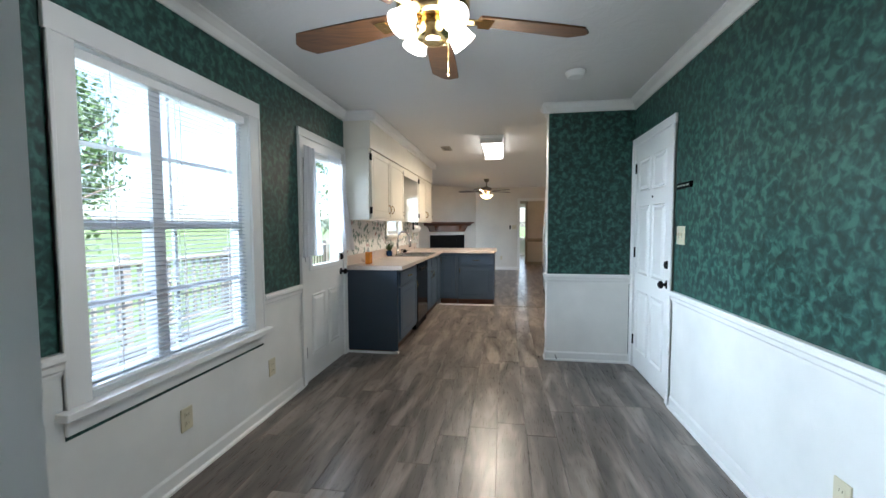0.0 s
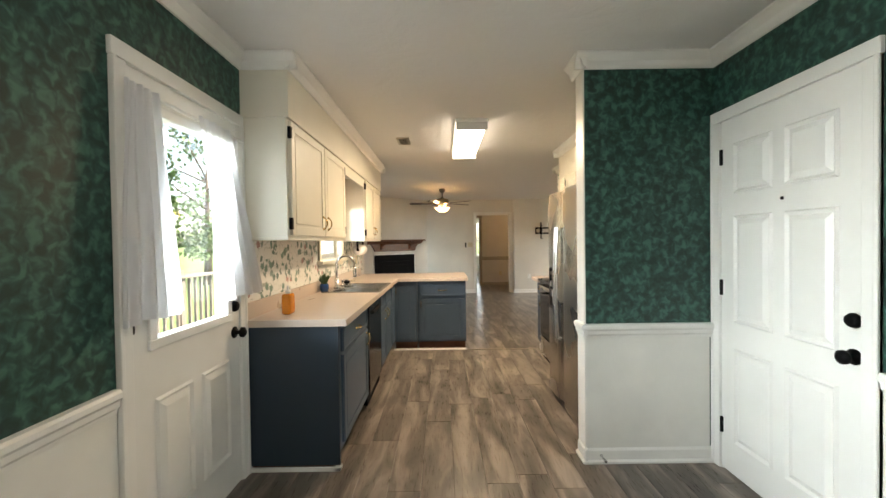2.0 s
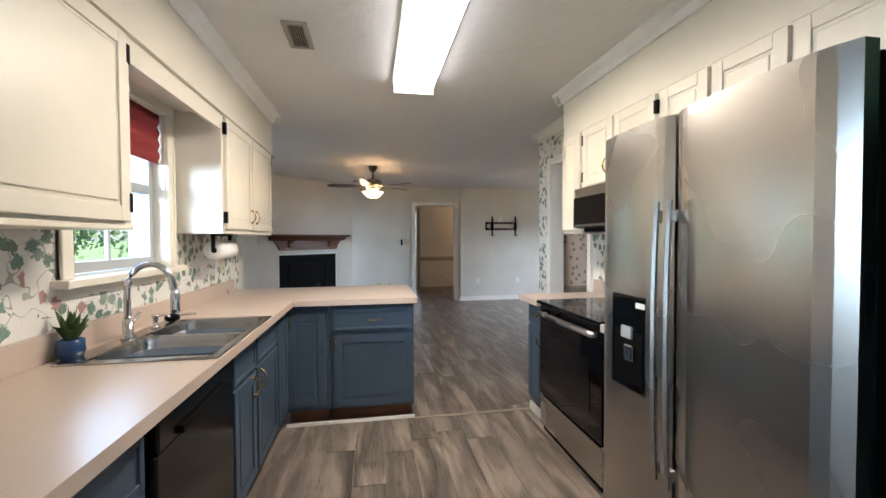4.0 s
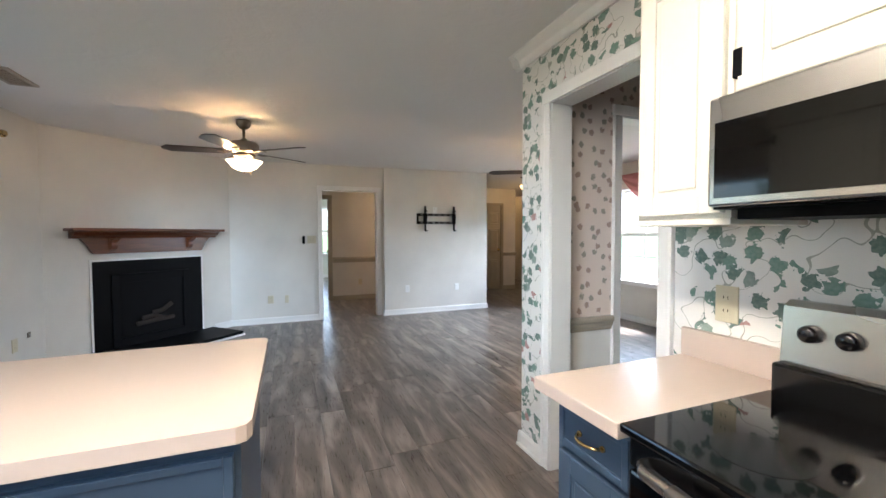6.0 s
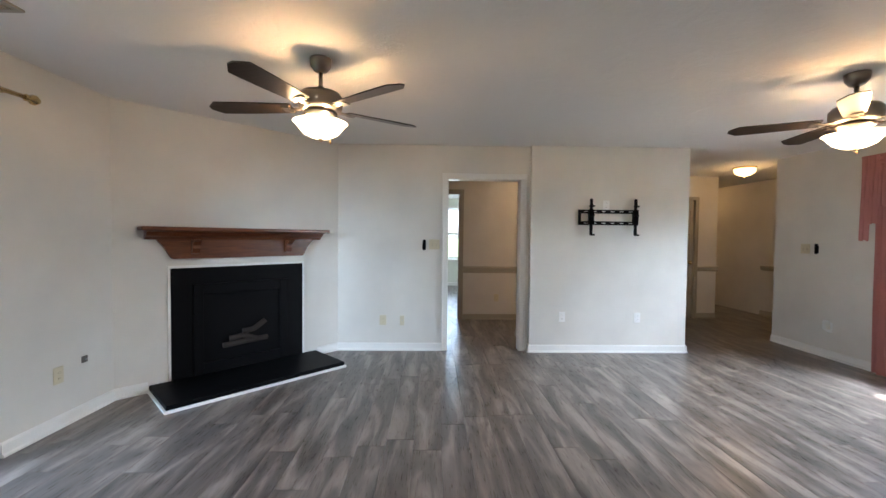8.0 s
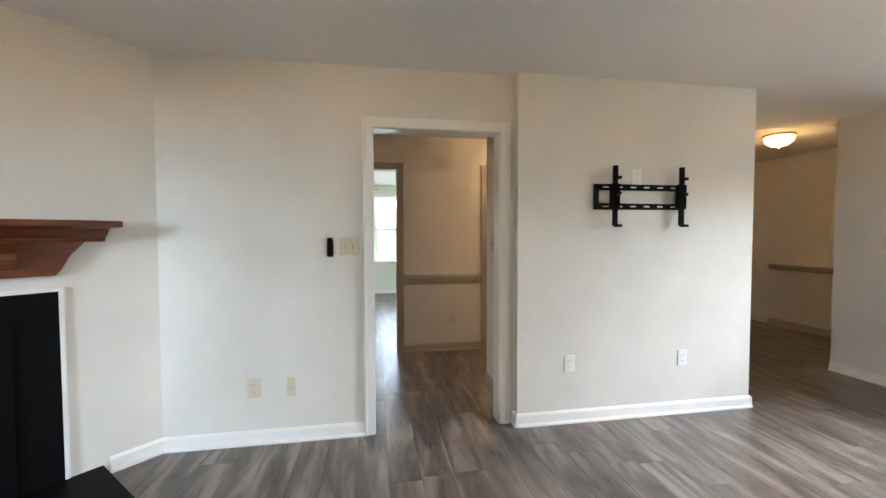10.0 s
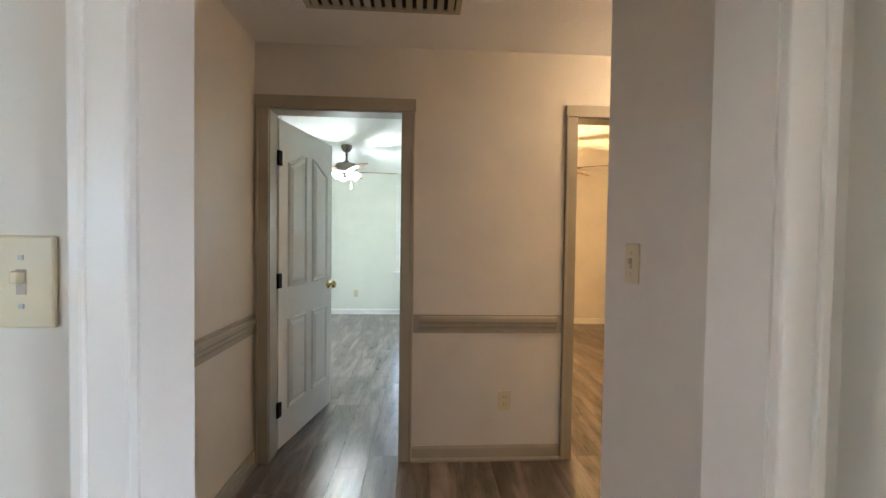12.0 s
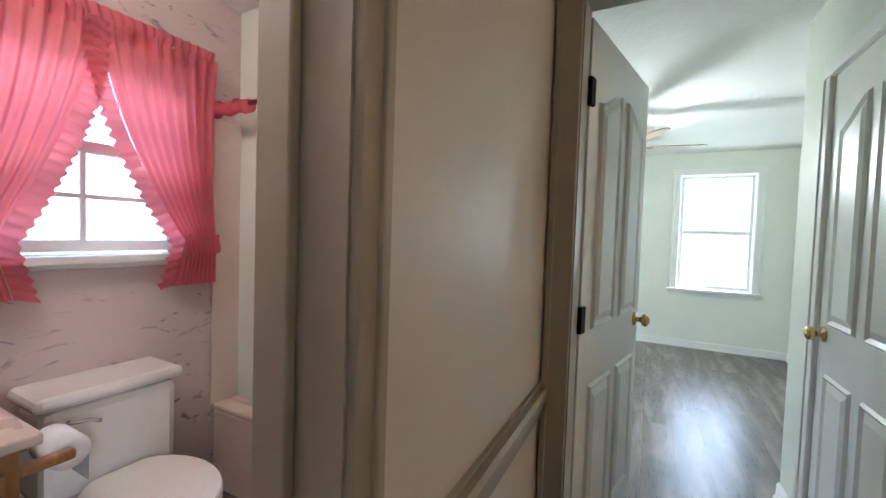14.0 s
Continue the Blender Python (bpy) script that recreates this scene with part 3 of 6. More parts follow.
# first bedroom
wall("wall_bedroom_far", 'y', 18.35, 18.48, -1.4, 2.33, M_BED, [(1.05, 1.83, 0.74, 2.17)], label="pale bedroom wall with a window")
wall("wall_bedroom_right", 'x', 2.2, 2.33, 15.1, 18.35, M_BED)
wall("wall_closet", 'x', 1.40, 1.52, 13.835, 15.1, M_BED, [(13.95, 14.72, 0.0, 2.05)], label="pale wall with a closet door")
wall("wall_closet_return", 'y', 15.0, 15.1, 1.52, 2.33, M_BED)
# the opening here is added, out of view, to light the bedroom
wall("wall_bedroom_left", 'x', -1.53, -1.4, 13.835, 18.48, M_BED, [(15.4, 16.6, 0.74, 2.1)])
wall("wall_bedroom_near", 'y', 13.835, 13.90, -1.4, 0.452, M_BED)
casing("trim_closet", 'x', 1.40, -1, 13.95, 14.72, 2.05, 0.065, M_TRIM, 0.12)
casing("window_trim_bedroom", 'y', 18.35, -1, 1.05, 1.83, 2.17, 0.075, M_TRIM, 0.13, True, 0.74)
moulding("baseboard_bedroom", BASE, [(-1.4, 18.35, 2.2, 18.35, 0, -1), (2.2, 15.1, 2.2, 18.35, -1, 0), (1.40, 14.79, 1.40, 15.1, -1, 0), (-1.4, 13.9, -1.4, 18.35, 1, 0)], 0.0, M_TRIM)

# second bedroom
wall("wall_second_far", 'y', 17.6, 17.72, 2.33, 5.64, M_HALL)
wall("wall_second_left", 'x', 2.33, 2.45, 15.1, 17.6, M_HALL)
wall("wall_second_alcove", 'x', 3.16, 3.28, 13.835, 14.5, M_HALL)
wall("wall_second_alcove_left", 'x', 2.20, 2.30, 13.835, 15.0, M_HALL)
wall("wall_second_right", 'x', 4.6, 4.72, 14.02, 17.6, M_HALL)
moulding("baseboard_second", BASE, [(2.45, 17.6, 4.6, 17.6, 0, -1), (3.16, 13.835, 3.16, 14.5, -1, 0)], 0.0, M_TRIM)

# bathroom
BL = -1.20
wall("wall_bath_window", 'x', BL - T, BL, 12.02, 14.55, M_BATH, [(12.86, 13.56, 1.20, 2.06)], label="pink marbled wallpaper wall with a small window")
wall("wall_bath_far", 'y', 14.45, 14.55, BL, HL - T, M_TUB)
wall("wall_bath_near", 'y', 12.021, 12.12, BL, HL - T, M_BATH)
casing("window_trim_bath", 'x', BL, 1, 12.86, 13.56, 2.06, 0.05, M_TRIM, T, True, 1.20)

# ceilings
structure("ceiling", boxes((LW - T, -2.42, H, RW + T, 12.02, H + 0.12)), M_CEIL, "white textured ceiling")
structure("ceiling_bedrooms", boxes((LW - T, 12.02, H + 0.0, 8.0, 18.48, H + 0.12)), M_CEIL, "white textured ceiling")
# unseen eave, put here to cut the sun patch on the living room floor
structure("roof_eave_unseen", boxes((RW + T, 7.0, 2.44, RW + 0.75, 12.6, 2.56)), M_SIDING)

# ---- doors ----


def door_panel(x0, z0, x1, z1, y0, s, wide, arch):
    """One raised panel inside a groove, on the face y0 of a leaf; s is the way it faces."""
    bm = bmesh.new()
    n = 12
    arched = arch and z1 > 1.2

    def ring(inset, out):
        pts = [(x0 + inset, z0 + inset), (x1 - inset, z0 + inset)]
        for i in range(n + 1):
            xx = (x1 - inset) + (x0 - x1 + 2 * inset) * i / n
            h = (xx - x0) / (x1 - x0)
            h = h if x0 < wide / 2 else 1 - h
            pts.append((xx, z1 - inset - (0.085 * (1 - h * h * (3 - 2 * h)) if arched else 0.0)))
        return [bm.verts.new((px, y0 + s * out, pz)) for px, pz in pts]
    rings = [ring(0.0, 0.0005), ring(0.009, 0.011), ring(0.024, 0.0008), ring(0.050, 0.012)]
    m = len(rings[0])
    for a, b in zip(rings, rings[1:]):
        for i in range(m):
            bm.faces.new((a[i], a[(i + 1) % m], b[(i + 1) % m], b[i]))
    bm.faces.new(rings[-1])
    bmesh.ops.recalc_face_normals(bm, faces=bm.faces)
    return bm


SIX = [(0.10, 0.18, 0.36, 0.72), (0.43, 0.18, 0.69, 0.72), (0.10, 0.86, 0.36, 1.46), (0.43, 0.86, 0.69, 1.46), (0.10, 1.58, 0.36, 1.86), (0.43, 1.58, 0.69, 1.86)]
FOUR = [(0.10, 0.22, 0.34, 0.80), (0.42, 0.22, 0.66, 0.80), (0.10, 1.0, 0.34, 1.88), (0.42, 1.0, 0.66, 1.88)]


def knob_mesh(out=1, big=0.028):
    bm = bmesh.new()
    lathe(bm, [(0.032, 0.0), (0.032, 0.006), (0.012, 0.01), (0.012, 0.03), (big, 0.04), (big, 0.055), (0.012, 0.066)], 18, axis='y')
    if out < 0:
        bm.transform(Matrix.Scale(-1, 4, (0, 1, 0)))
        bmesh.ops.reverse_faces(bm, faces=bm.faces)
    return bm


def hinge(parent, x, y, z, high=0.09, wide=0.012, material=None):
    bm = boxes((x - wide, y - 0.012, z - high / 2, x + wide, y + 0.012, z + high / 2), bevel=0.003)
    return part("hinge", bm, material or M_MATT, parent)


def door(name, at, turn, wide, high, panels, label, arch=False, knob_x=None, knob_material=None, bolt=False, hinges_x=None, material=None, lite=None, knob_z=0.955):
    d = thing(name, at, label, "door", turn=turn)
    d["kind"] = "structure"
    bm = bmesh.new()
    if lite:
        x0, z0, x1, z1 = lite
        for b in ((0, 0, 0, wide, 0.04, z0), (0, 0, z1, wide, 0.04, high), (0, 0, z0, x0, 0.04, z1), (x1, 0, z0, wide, 0.04, z1)):
            box(bm, *b)
    else:
        box(bm, 0, 0, 0, wide, 0.04, high, bevel=0.003)
    leaf = part("leaf", bm, material or M_TRIM, d)
    for x0, z0, x1, z1 in panels:
        for y0, s in ((0.0, -1), (0.04, 1)):
            part("panel", door_panel(x0, z0, x1, z1, y0, s, wide, arch), material or M_TRIM, leaf)
    if lite:
        x0, z0, x1, z1 = lite
        part("window_frame", boxes((x0 - 0.03, -0.012, z0 - 0.03, x1 + 0.03, 0.052, z0 + 0.012), (x0 - 0.03, -0.012, z1 - 0.012, x1 + 0.03, 0.052, z1 + 0.03), (x0 - 0.03, -0.012, z0 + 0.012, x0 + 0.012, 0.052, z1 - 0.012), (x1 - 0.012, -0.012, z0 + 0.012, x1 + 0.03, 0.052, z1 - 0.012), bevel=0.004), M_WHITEP, d)
        p = part("pane", boxes((x0 + 0.012, 0.016, z0 + 0.012, x1 - 0.012, 0.022, z1 - 0.012)), M_GLASS, d, "clear glass pane")
        p.visible_shadow = False
    km = knob_material or M_MATT
    kx = knob_x if knob_x is not None else wide - 0.065
    for s, y in ((-1, 0.0), (1, 0.04)):
        bm = knob_mesh(s)
        bm.transform(Matrix.Translation((kx, y, knob_z)))
        part("knob", bm, km, d)
        if bolt:
            bm = bmesh.new()
            lathe(bm, [(0.03, 0.0), (0.03, 0.01), (0.024, 0.022), (0.01, 0.024)], 18, axis='y')
            if s < 0:
                bm.transform(Matrix.Scale(-1, 4, (0, 1, 0)))
                bmesh.ops.reverse_faces(bm, faces=bm.faces)
            bm.transform(Matrix.Translation((kx, y, knob_z + 0.145)))
            part("deadbolt", bm, km, d)
    hx = hinges_x if hinges_x is not None else 0.0
    for z in (0.25, 1.05, 1.80):
        hinge(d, hx, 0.0, z, 0.09, 0.02 if arch else 0.012)
    return d


# local x runs along the leaf, local -y faces the room
door("door_side", (R - 0.002, 3.718, 0.008), -90, 0.786, 2.0, SIX, "white six-panel door, closed, with black knob and deadbolt", bolt=True, knob_x=0.752, knob_z=0.858)
door("door_back", (L + 0.002, 2.872, 0.008), 90, 0.786, 2.01, [(0.12, 0.20, 0.36, 0.72), (0.43, 0.20, 0.67, 0.72)], "white half-glazed back door, closed, with black hardware", bolt=True, knob_x=0.735, knob_z=0.85, lite=(0.12, 0.95, 0.67, 1.88))
door("door_bedroom", (0.545, 13.842, 0.008), 78, 0.755, 2.04, FOUR, "white four-panel arched bedroom door standing open", arch=True, knob_material=M_BRASS)
door("door_closet", (1.402, 14.718, 0.008), -90, 0.766, 2.04, FOUR, "white four-panel arched closet door, closed", arch=True, knob_material=M_BRASS, knob_x=0.06, hinges_x=0.766)
# this white door takes the tan trim material, darker than the other doors
door("door_foyer", (4.622, 13.92, 0.008), 0, 0.736, 2.02, SIX, "dull white panelled foyer door coloured tan, closed, with brass knob", knob_material=M_BRASS, material=M_TAN)

# ---- windows ----


def sash_window(name, axis, plane, a0, a1, z0, z1, label, cols=2, rows=2, face=1, frame_material=None):
    """A double-hung window in a wall: frame, meeting rail, glazing bars, panes. plane: the frame's inner face; face: which way the room lies."""
    w = thing(name, ((plane, (a0 + a1) / 2, z0) if axis == 'x' else ((a0 + a1) / 2, plane, z0)), label, "window")
    w["kind"] = "structure"
    fm = frame_material or M_BLINDFRAME

    def bx(a, b, c, d, p, q):
        return (min(plane - face * p, plane - face * q), a, c, max(plane - face * p, plane - face * q), b, d) if axis == 'x' else (a, min(plane - face * p, plane - face * q), c, b, max(plane - face * p, plane - face * q), d)
    mid = (z0 + z1) / 2
    part("window_frame", boxes(bx(a0, a0 + 0.035, z0, z1, 0, 0.06), bx(a1 - 0.035, a1, z0, z1, 0, 0.06), bx(a0 + 0.035, a1 - 0.035, z0, z0 + 0.045, 0, 0.06), bx(a0 + 0.035, a1 - 0.035, z1 - 0.035, z1, 0, 0.06)), fm, w, "", True)
    part("meeting_rail", boxes(bx(a0 + 0.035, a1 - 0.035, mid - 0.022, mid + 0.022, 0.004, 0.055)), fm, w, "", True)
    for lo, hi, p in ((z0 + 0.045, mid - 0.022, 0.018), (mid + 0.022, z1 - 0.035, 0.036)):
        for i in range(1, cols):
            a = a0 + (a1 - a0) * i / cols
            part("glazing_bar", boxes(bx(a - 0.009, a + 0.009, lo, hi, p - 0.004, p + 0.012)), fm, w, "", True)
        for i in range(1, rows):
            z = lo + (hi - lo) * i / rows
            part("glazing_bar", boxes(bx(a0 + 0.035, a1 - 0.035, z - 0.009, z + 0.009, p - 0.003, p + 0.011)), fm, w, "", True)
        pane = part("pane", boxes(bx(a0 + 0.035, a1 - 0.035, lo, hi, p + 0.002, p + 0.006)), M_GLASS, w, "clear glass pane", True)
        pane.visible_shadow = False
    return w


w = sash_window("window_dining", 'x', L - 0.05, 1.172, 2.188, 0.632, 1.988, "white double-hung dining window with closed sashes", 2, 2)
part("mullion", boxes((L - 0.10, 1.52, 0.64, L - 0.035, 1.585, 1.985)), M_BLINDFRAME, w, "", True)
sash_window("window_kitchen", 'x', L - 0.06, 5.192, 5.908, 1.192, 2.018, "grey double-hung window over the sink", 2, 1, 1, M_SASH)
sash_window("window_living", 'x', RW + 0.05, 9.392, 10.708, 0.632, 2.018, "white double-hung living room window", 3, 2, -1)
sash_window("window_bedroom", 'y', 18.40, 1.062, 1.818, 0.752, 2.158, "white double-hung bedroom window", 1, 1, -1)
# unseen window, added with its own lamp to light the bedroom
sash_window("window_bedroom_unseen", 'x', -1.45, 15.4, 16.6, 0.74, 2.1, "white double-hung bedroom side window, unseen, added to let light in", 2, 2)
sash_window("window_bath", 'x', BL - 0.06, 12.872, 13.548, 1.212, 2.048, "white double-hung bathroom window", 2, 2)

# venetian blind in the dining window
blind = thing("venetian_blind", (L - 0.02, 1.68, 1.99), "white venetian blind lowered with its slats open, slats greyed as if backlit", "blind")
part("head_rail", boxes((L - 0.045, 1.18, 1.945, L - 0.005, 2.18, 1.985), bevel=0.003), M_WHITEP, blind, "", True)
slat_me = None
for k in range(56):
    z = 1.935 - k * 0.0228
    if slat_me is None:
        bm = bmesh.new()
        grid = [[bm.verts.new((x, y, 0.0012 - 0.9 * x * x * 4 - 0.22 * x)) for x in (-0.0125, -0.006, 0.0, 0.006, 0.0125)] for y in (-0.495, 0.495)]
        for i in range(4):
            bm.faces.new((grid[0][i], grid[0][i + 1], grid[1][i + 1], grid[1][i]))
        slat = part("slat", bm, M_BLIND, blind)
        slat_me = slat.data
    else:
        slat = new("slat", slat_me)
        slat.parent = blind
    slat.location = (-0.008, 0.0, z - 1.99)
for y in (1.32, 1.68, 2.04):
    part("ladder_cord", boxes((L - 0.0435, y - 0.0015, 0.66, L - 0.0415, y + 0.0015, 1.945), (L - 0.0145, y - 0.0015, 0.66, L - 0.0125, y + 0.0015, 1.945)), M_WHITEP, blind, "", True)
part("bottom_rail", boxes((L - 0.042, 1.185, 0.645, L - 0.012, 2.175, 0.66), bevel=0.003), M_WHITEP, blind, "", True)

# curtains on the back door
c = thing("door_curtain", (L + 0.05, 3.27, 1.93), "sheer white tied-back curtain pair on the back door", "curtain")
bm = bmesh.new()
tube(bm, [(L + 0.04, 2.86, 1.925), (L + 0.04, 3.67, 1.925)], 0.008)
part("rod", bm, M_WHITEP, c, "", True)
for t0, t1, b0, b1 in ((2.81, 2.99, 2.76, 3.10), (3.24, 3.52, 3.40, 3.85)):
    bm = bmesh.new()
    curtain_sheet(bm, 0, 0, 1.06, 1.94, 0.022, 5, L + 0.055, (t0, t1), (b0, b1))
    part("curtain_panel", bm, M_WHITECLOTH, c, "", True)

# ---- lamps and fans ----


def blade_mesh(length, wide):
    bm = bmesh.new()
    n = 10
    top, low = [], []
    for i in range(n + 1):
        u = i / n
        x = 0.17 + (length - 0.17) * u
        h = wide * (0.38 + 0.12 * math.sin(math.pi * min(u * 1.2, 1) / 2))
        if u > 0.9:
            h *= math.sqrt(max(0.0, 1 - ((u - 0.9) / 0.1) ** 2)) * 0.75 + 0.25
        top.append((x, h))
        low.append((x, -h))
    prism(bm, low + top[::-1], -0.003, 0.004)
    bm.transform(Matrix.Rotation(radians(11), 4, 'X'))
    return bm


def ceiling_fan(at, start, blades, radius, label, metal, blade_material, lit, watts, colour, kit="bowl", drop=0.30, high=H):
    f = thing("ceiling_fan", (at[0], at[1], high), label, "ceiling fan")
    z = -drop
    bm = bmesh.new()
    lathe(bm, [(0.02, -0.085), (0.04, -0.075), (0.062, -0.045), (0.066, -0.01), (0.066, 0.0)])
    part("canopy", bm, metal, f)
    bm = bmesh.new()
    lathe(bm, [(0.013, z + 0.08), (0.013, -0.08)], 12)
    part("downrod", bm, metal, f)
    bm = bmesh.new()
    lathe(bm, [(0.06, z - 0.035), (0.125, z - 0.02), (0.135, z + 0.015), (0.135, z + 0.055), (0.115, z + 0.08), (0.04, z + 0.095), (0.02, z + 0.12)], 28)
    part("motor_housing", bm, metal, f)
    for i in range(blades):
        a = radians(start + 360 * i / blades)
        m = Matrix.Translation((0, 0, z - 0.01)) @ Matrix.Rotation(a, 4, 'Z')
        bm = blade_mesh(radius, 0.135)
        bm.transform(m)
        b = part("blade", bm, blade_material, f)
        bm = boxes((0.10, -0.018, -0.012, 0.20, 0.018, -0.004), (0.18, -0.04, -0.010, 0.23, 0.04, -0.003), bevel=0.003)
        bm.transform(m)
        part("blade_iron", bm, metal, f)
    if kit == "bowl":
        bm = bmesh.new()
        lathe(bm, [(0.05, z - 0.10), (0.07, z - 0.08), (0.10, z - 0.05), (0.10, z - 0.035)], 24)
        part("switch_housing", bm, metal, f)
        bm = bmesh.new()
        lathe(bm, [(0.015, z - 0.195), (0.06, z - 0.187), (0.105, z - 0.165), (0.13, z - 0.135), (0.155, z - 0.105), (0.165, z - 0.098), (0.145, z - 0.104), (0.09, z - 0.11)], 28)
        part("glass_bowl", bm, lit, f, "glowing alabaster glass bowl")
        bm = bmesh.new()
        lathe(bm, [(0.004, z - 0.215), (0.014, z - 0.205), (0.01, z - 0.192)], 12)
        part("finial", bm, metal, f)
        for k in range(3):
            a = radians(start + 36 + 120 * k)
            bulb("bulb", at[0] + 0.12 * math.cos(a), at[1] + 0.12 * math.sin(a), high + z - 0.085, watts, colour, 0.015)
        bulb("bulb", at[0], at[1], high + z - 0.26, watts * 0.15, colour, 0.10)
    else:
        bm = bmesh.new()
        lathe(bm, [(0.03, z - 0.11), (0.06, z - 0.10), (0.065, z - 0.04), (0.05, z - 0.03)], 20)
        part("switch_housing", bm, metal, f)
        for k in range(4):
            a = radians(start + 20 + 90 * k)
            cx, cy = 0.13 * math.cos(a), 0.13 * math.sin(a)
            bm = bmesh.new()
            tube(bm, [(0.05 * math.cos(a), 0.05 * math.sin(a), z - 0.07), (cx * 0.55, cy * 0.55, z - 0.05), (cx * 0.66, cy * 0.66, z - 0.035)], 0.009)
            part("lamp_arm", bm, metal, f)
            bm = bmesh.new()
            lathe(bm, [(0.03, -0.015), (0.045, -0.03), (0.062, -0.07), (0.07, -0.11), (0.075, -0.13), (0.045, -0.128), (0.02, -0.09)], 18)
            bm.transform(Matrix.Translation((cx * 0.62, cy * 0.62, z - 0.022)) @ Matrix.Scale(0.66, 4) @ Matrix.Rotation(radians(-48), 4, (-math.sin(a), math.cos(a), 0)))
            part("glass_shade", bm, lit, f, "glowing frosted glass shade")
        bulb("bulb", at[0], at[1], high + z - 0.24, watts, colour, 0.09)
    bm = bmesh.new()
    tube(bm, [(0.05, 0.03, z - 0.1), (0.052, 0.032, z - 0.20)], 0.002, 6)
    lathe(bm, [(0.003, z - 0.22), (0.006, z - 0.21), (0.003, z - 0.195)], 8, (0.052, 0.032, 0))
    part("pull_chain", bm, M_BRASS, f)
    return f


ceiling_fan((0.35, 1.34), 22, 5, 0.63, "ceiling fan with walnut blades and four lit glass shades", M_BRASS, M_BLADE, M_WHITEGLOBE, 2.4, (0.95, 0.97, 1.0), "shades", 0.36)
ceiling_fan((0.168, 9.64), 34, 5, 0.68, "brushed nickel ceiling fan with dark blades and lit bowl", M_NICKEL, M_DARKBLADE, M_AMBERGLASS, 0.7, (1.0, 0.56, 0.24), "bowl", 0.29)
ceiling_fan((3.60, 9.68), 6, 5, 0.68, "brushed nickel ceiling fan with dark blades and lit bowl", M_NICKEL, M_DARKBLADE, M_AMBERGLASS, 0.7, (1.0, 0.56, 0.24), "bowl", 0.29)
ceiling_fan((0.503, 16.26), 10, 5, 0.62, "bedroom ceiling fan with oak blades and lit shades", M_NICKEL, M_OAKBLADE, M_COOLGLOBE, 4, (0.96, 1.0, 0.92), "shades", 0.30)
ceiling_fan((2.95, 15.75), 40, 5, 0.62, "bedroom ceiling fan with oak blades and amber lamps", M_BRASS, M_OAKBLADE, M_AMBERLIT, 6, AMBER, "shades", 0.30)

# fluorescent box on the kitchen ceiling
k = thing("ceiling_light", (0.44, 5.6, H), "white acrylic fluorescent box light on the ceiling", "ceiling light")
part("tray", boxes((-0.15, -0.64, -0.03, 0.15, 0.64, 0.0), bevel=0.004), M_WHITEP, k)
bm = bmesh.new()
box(bm, -0.13, -0.62, -0.095, 0.13, 0.62, -0.03, bevel=0.03)
part("lens", bm, M_TUBE, k, "glowing ribbed acrylic lens")
for y in (-0.63, 0.62):
    part("end_cap", boxes((-0.14, y, -0.10, 0.14, y + 0.012, -0.02), bevel=0.003), M_WHITEP, k)
tube_lamp = new("tube_lamp", bpy.data.lights.new("tube_lamp", 'AREA'))
tube_lamp.data.shape, tube_lamp.data.size, tube_lamp.data.size_y, tube_lamp.data.energy, tube_lamp.data.color = 'RECTANGLE', 0.24, 1.2, 7.0, (1.0, 0.82, 0.60)
tube_lamp.location = (0.44, 5.6, H - 0.10)


def flush_light(at, label, watts, colour, lit):
    f = thing("flush_light", (at[0], at[1], H), label, "ceiling light")
    bm = bmesh.new()
    lathe(bm, [(0.13, -0.02), (0.15, -0.012), (0.15, 0.0)], 24)
    part("base", bm, M_BRASS, f)
    bm = bmesh.new()
    lathe(bm, [(0.02, -0.13), (0.08, -0.115), (0.13, -0.075), (0.14, -0.03), (0.12, -0.02)], 24)
    part("glass_dome", bm, lit, f, "glowing amber glass dome")
    bm = bmesh.new()
    lathe(bm, [(0.004, -0.15), (0.012, -0.14), (0.01, -0.128)], 10)
    part("finial", bm, M_BRASS, f)
    bulb("bulb", at[0], at[1], H - 0.2, watts, colour, 0.08)
    return f


flush_light((5.5, 13.0), "brass flush ceiling light with amber glass", 0.65, AMBER, M_AMBERLIT)
flush_light((6.3, 16.0), "brass flush ceiling light with amber glass", 0.5, AMBER, M_AMBERLIT)
flush_light((2.95, 13.2), "brass flush hall light with amber glass", 1.1, (1.0, 0.66, 0.36), M_AMBERLIT)
# unseen fixture, added because the bathroom came out too dark
flush_light((-0.45, 12.55), "round bathroom ceiling light with frosted glass, unseen, added to brighten the room", 1.3, (1.0, 0.80, 0.66), M_COOLGLOBE)

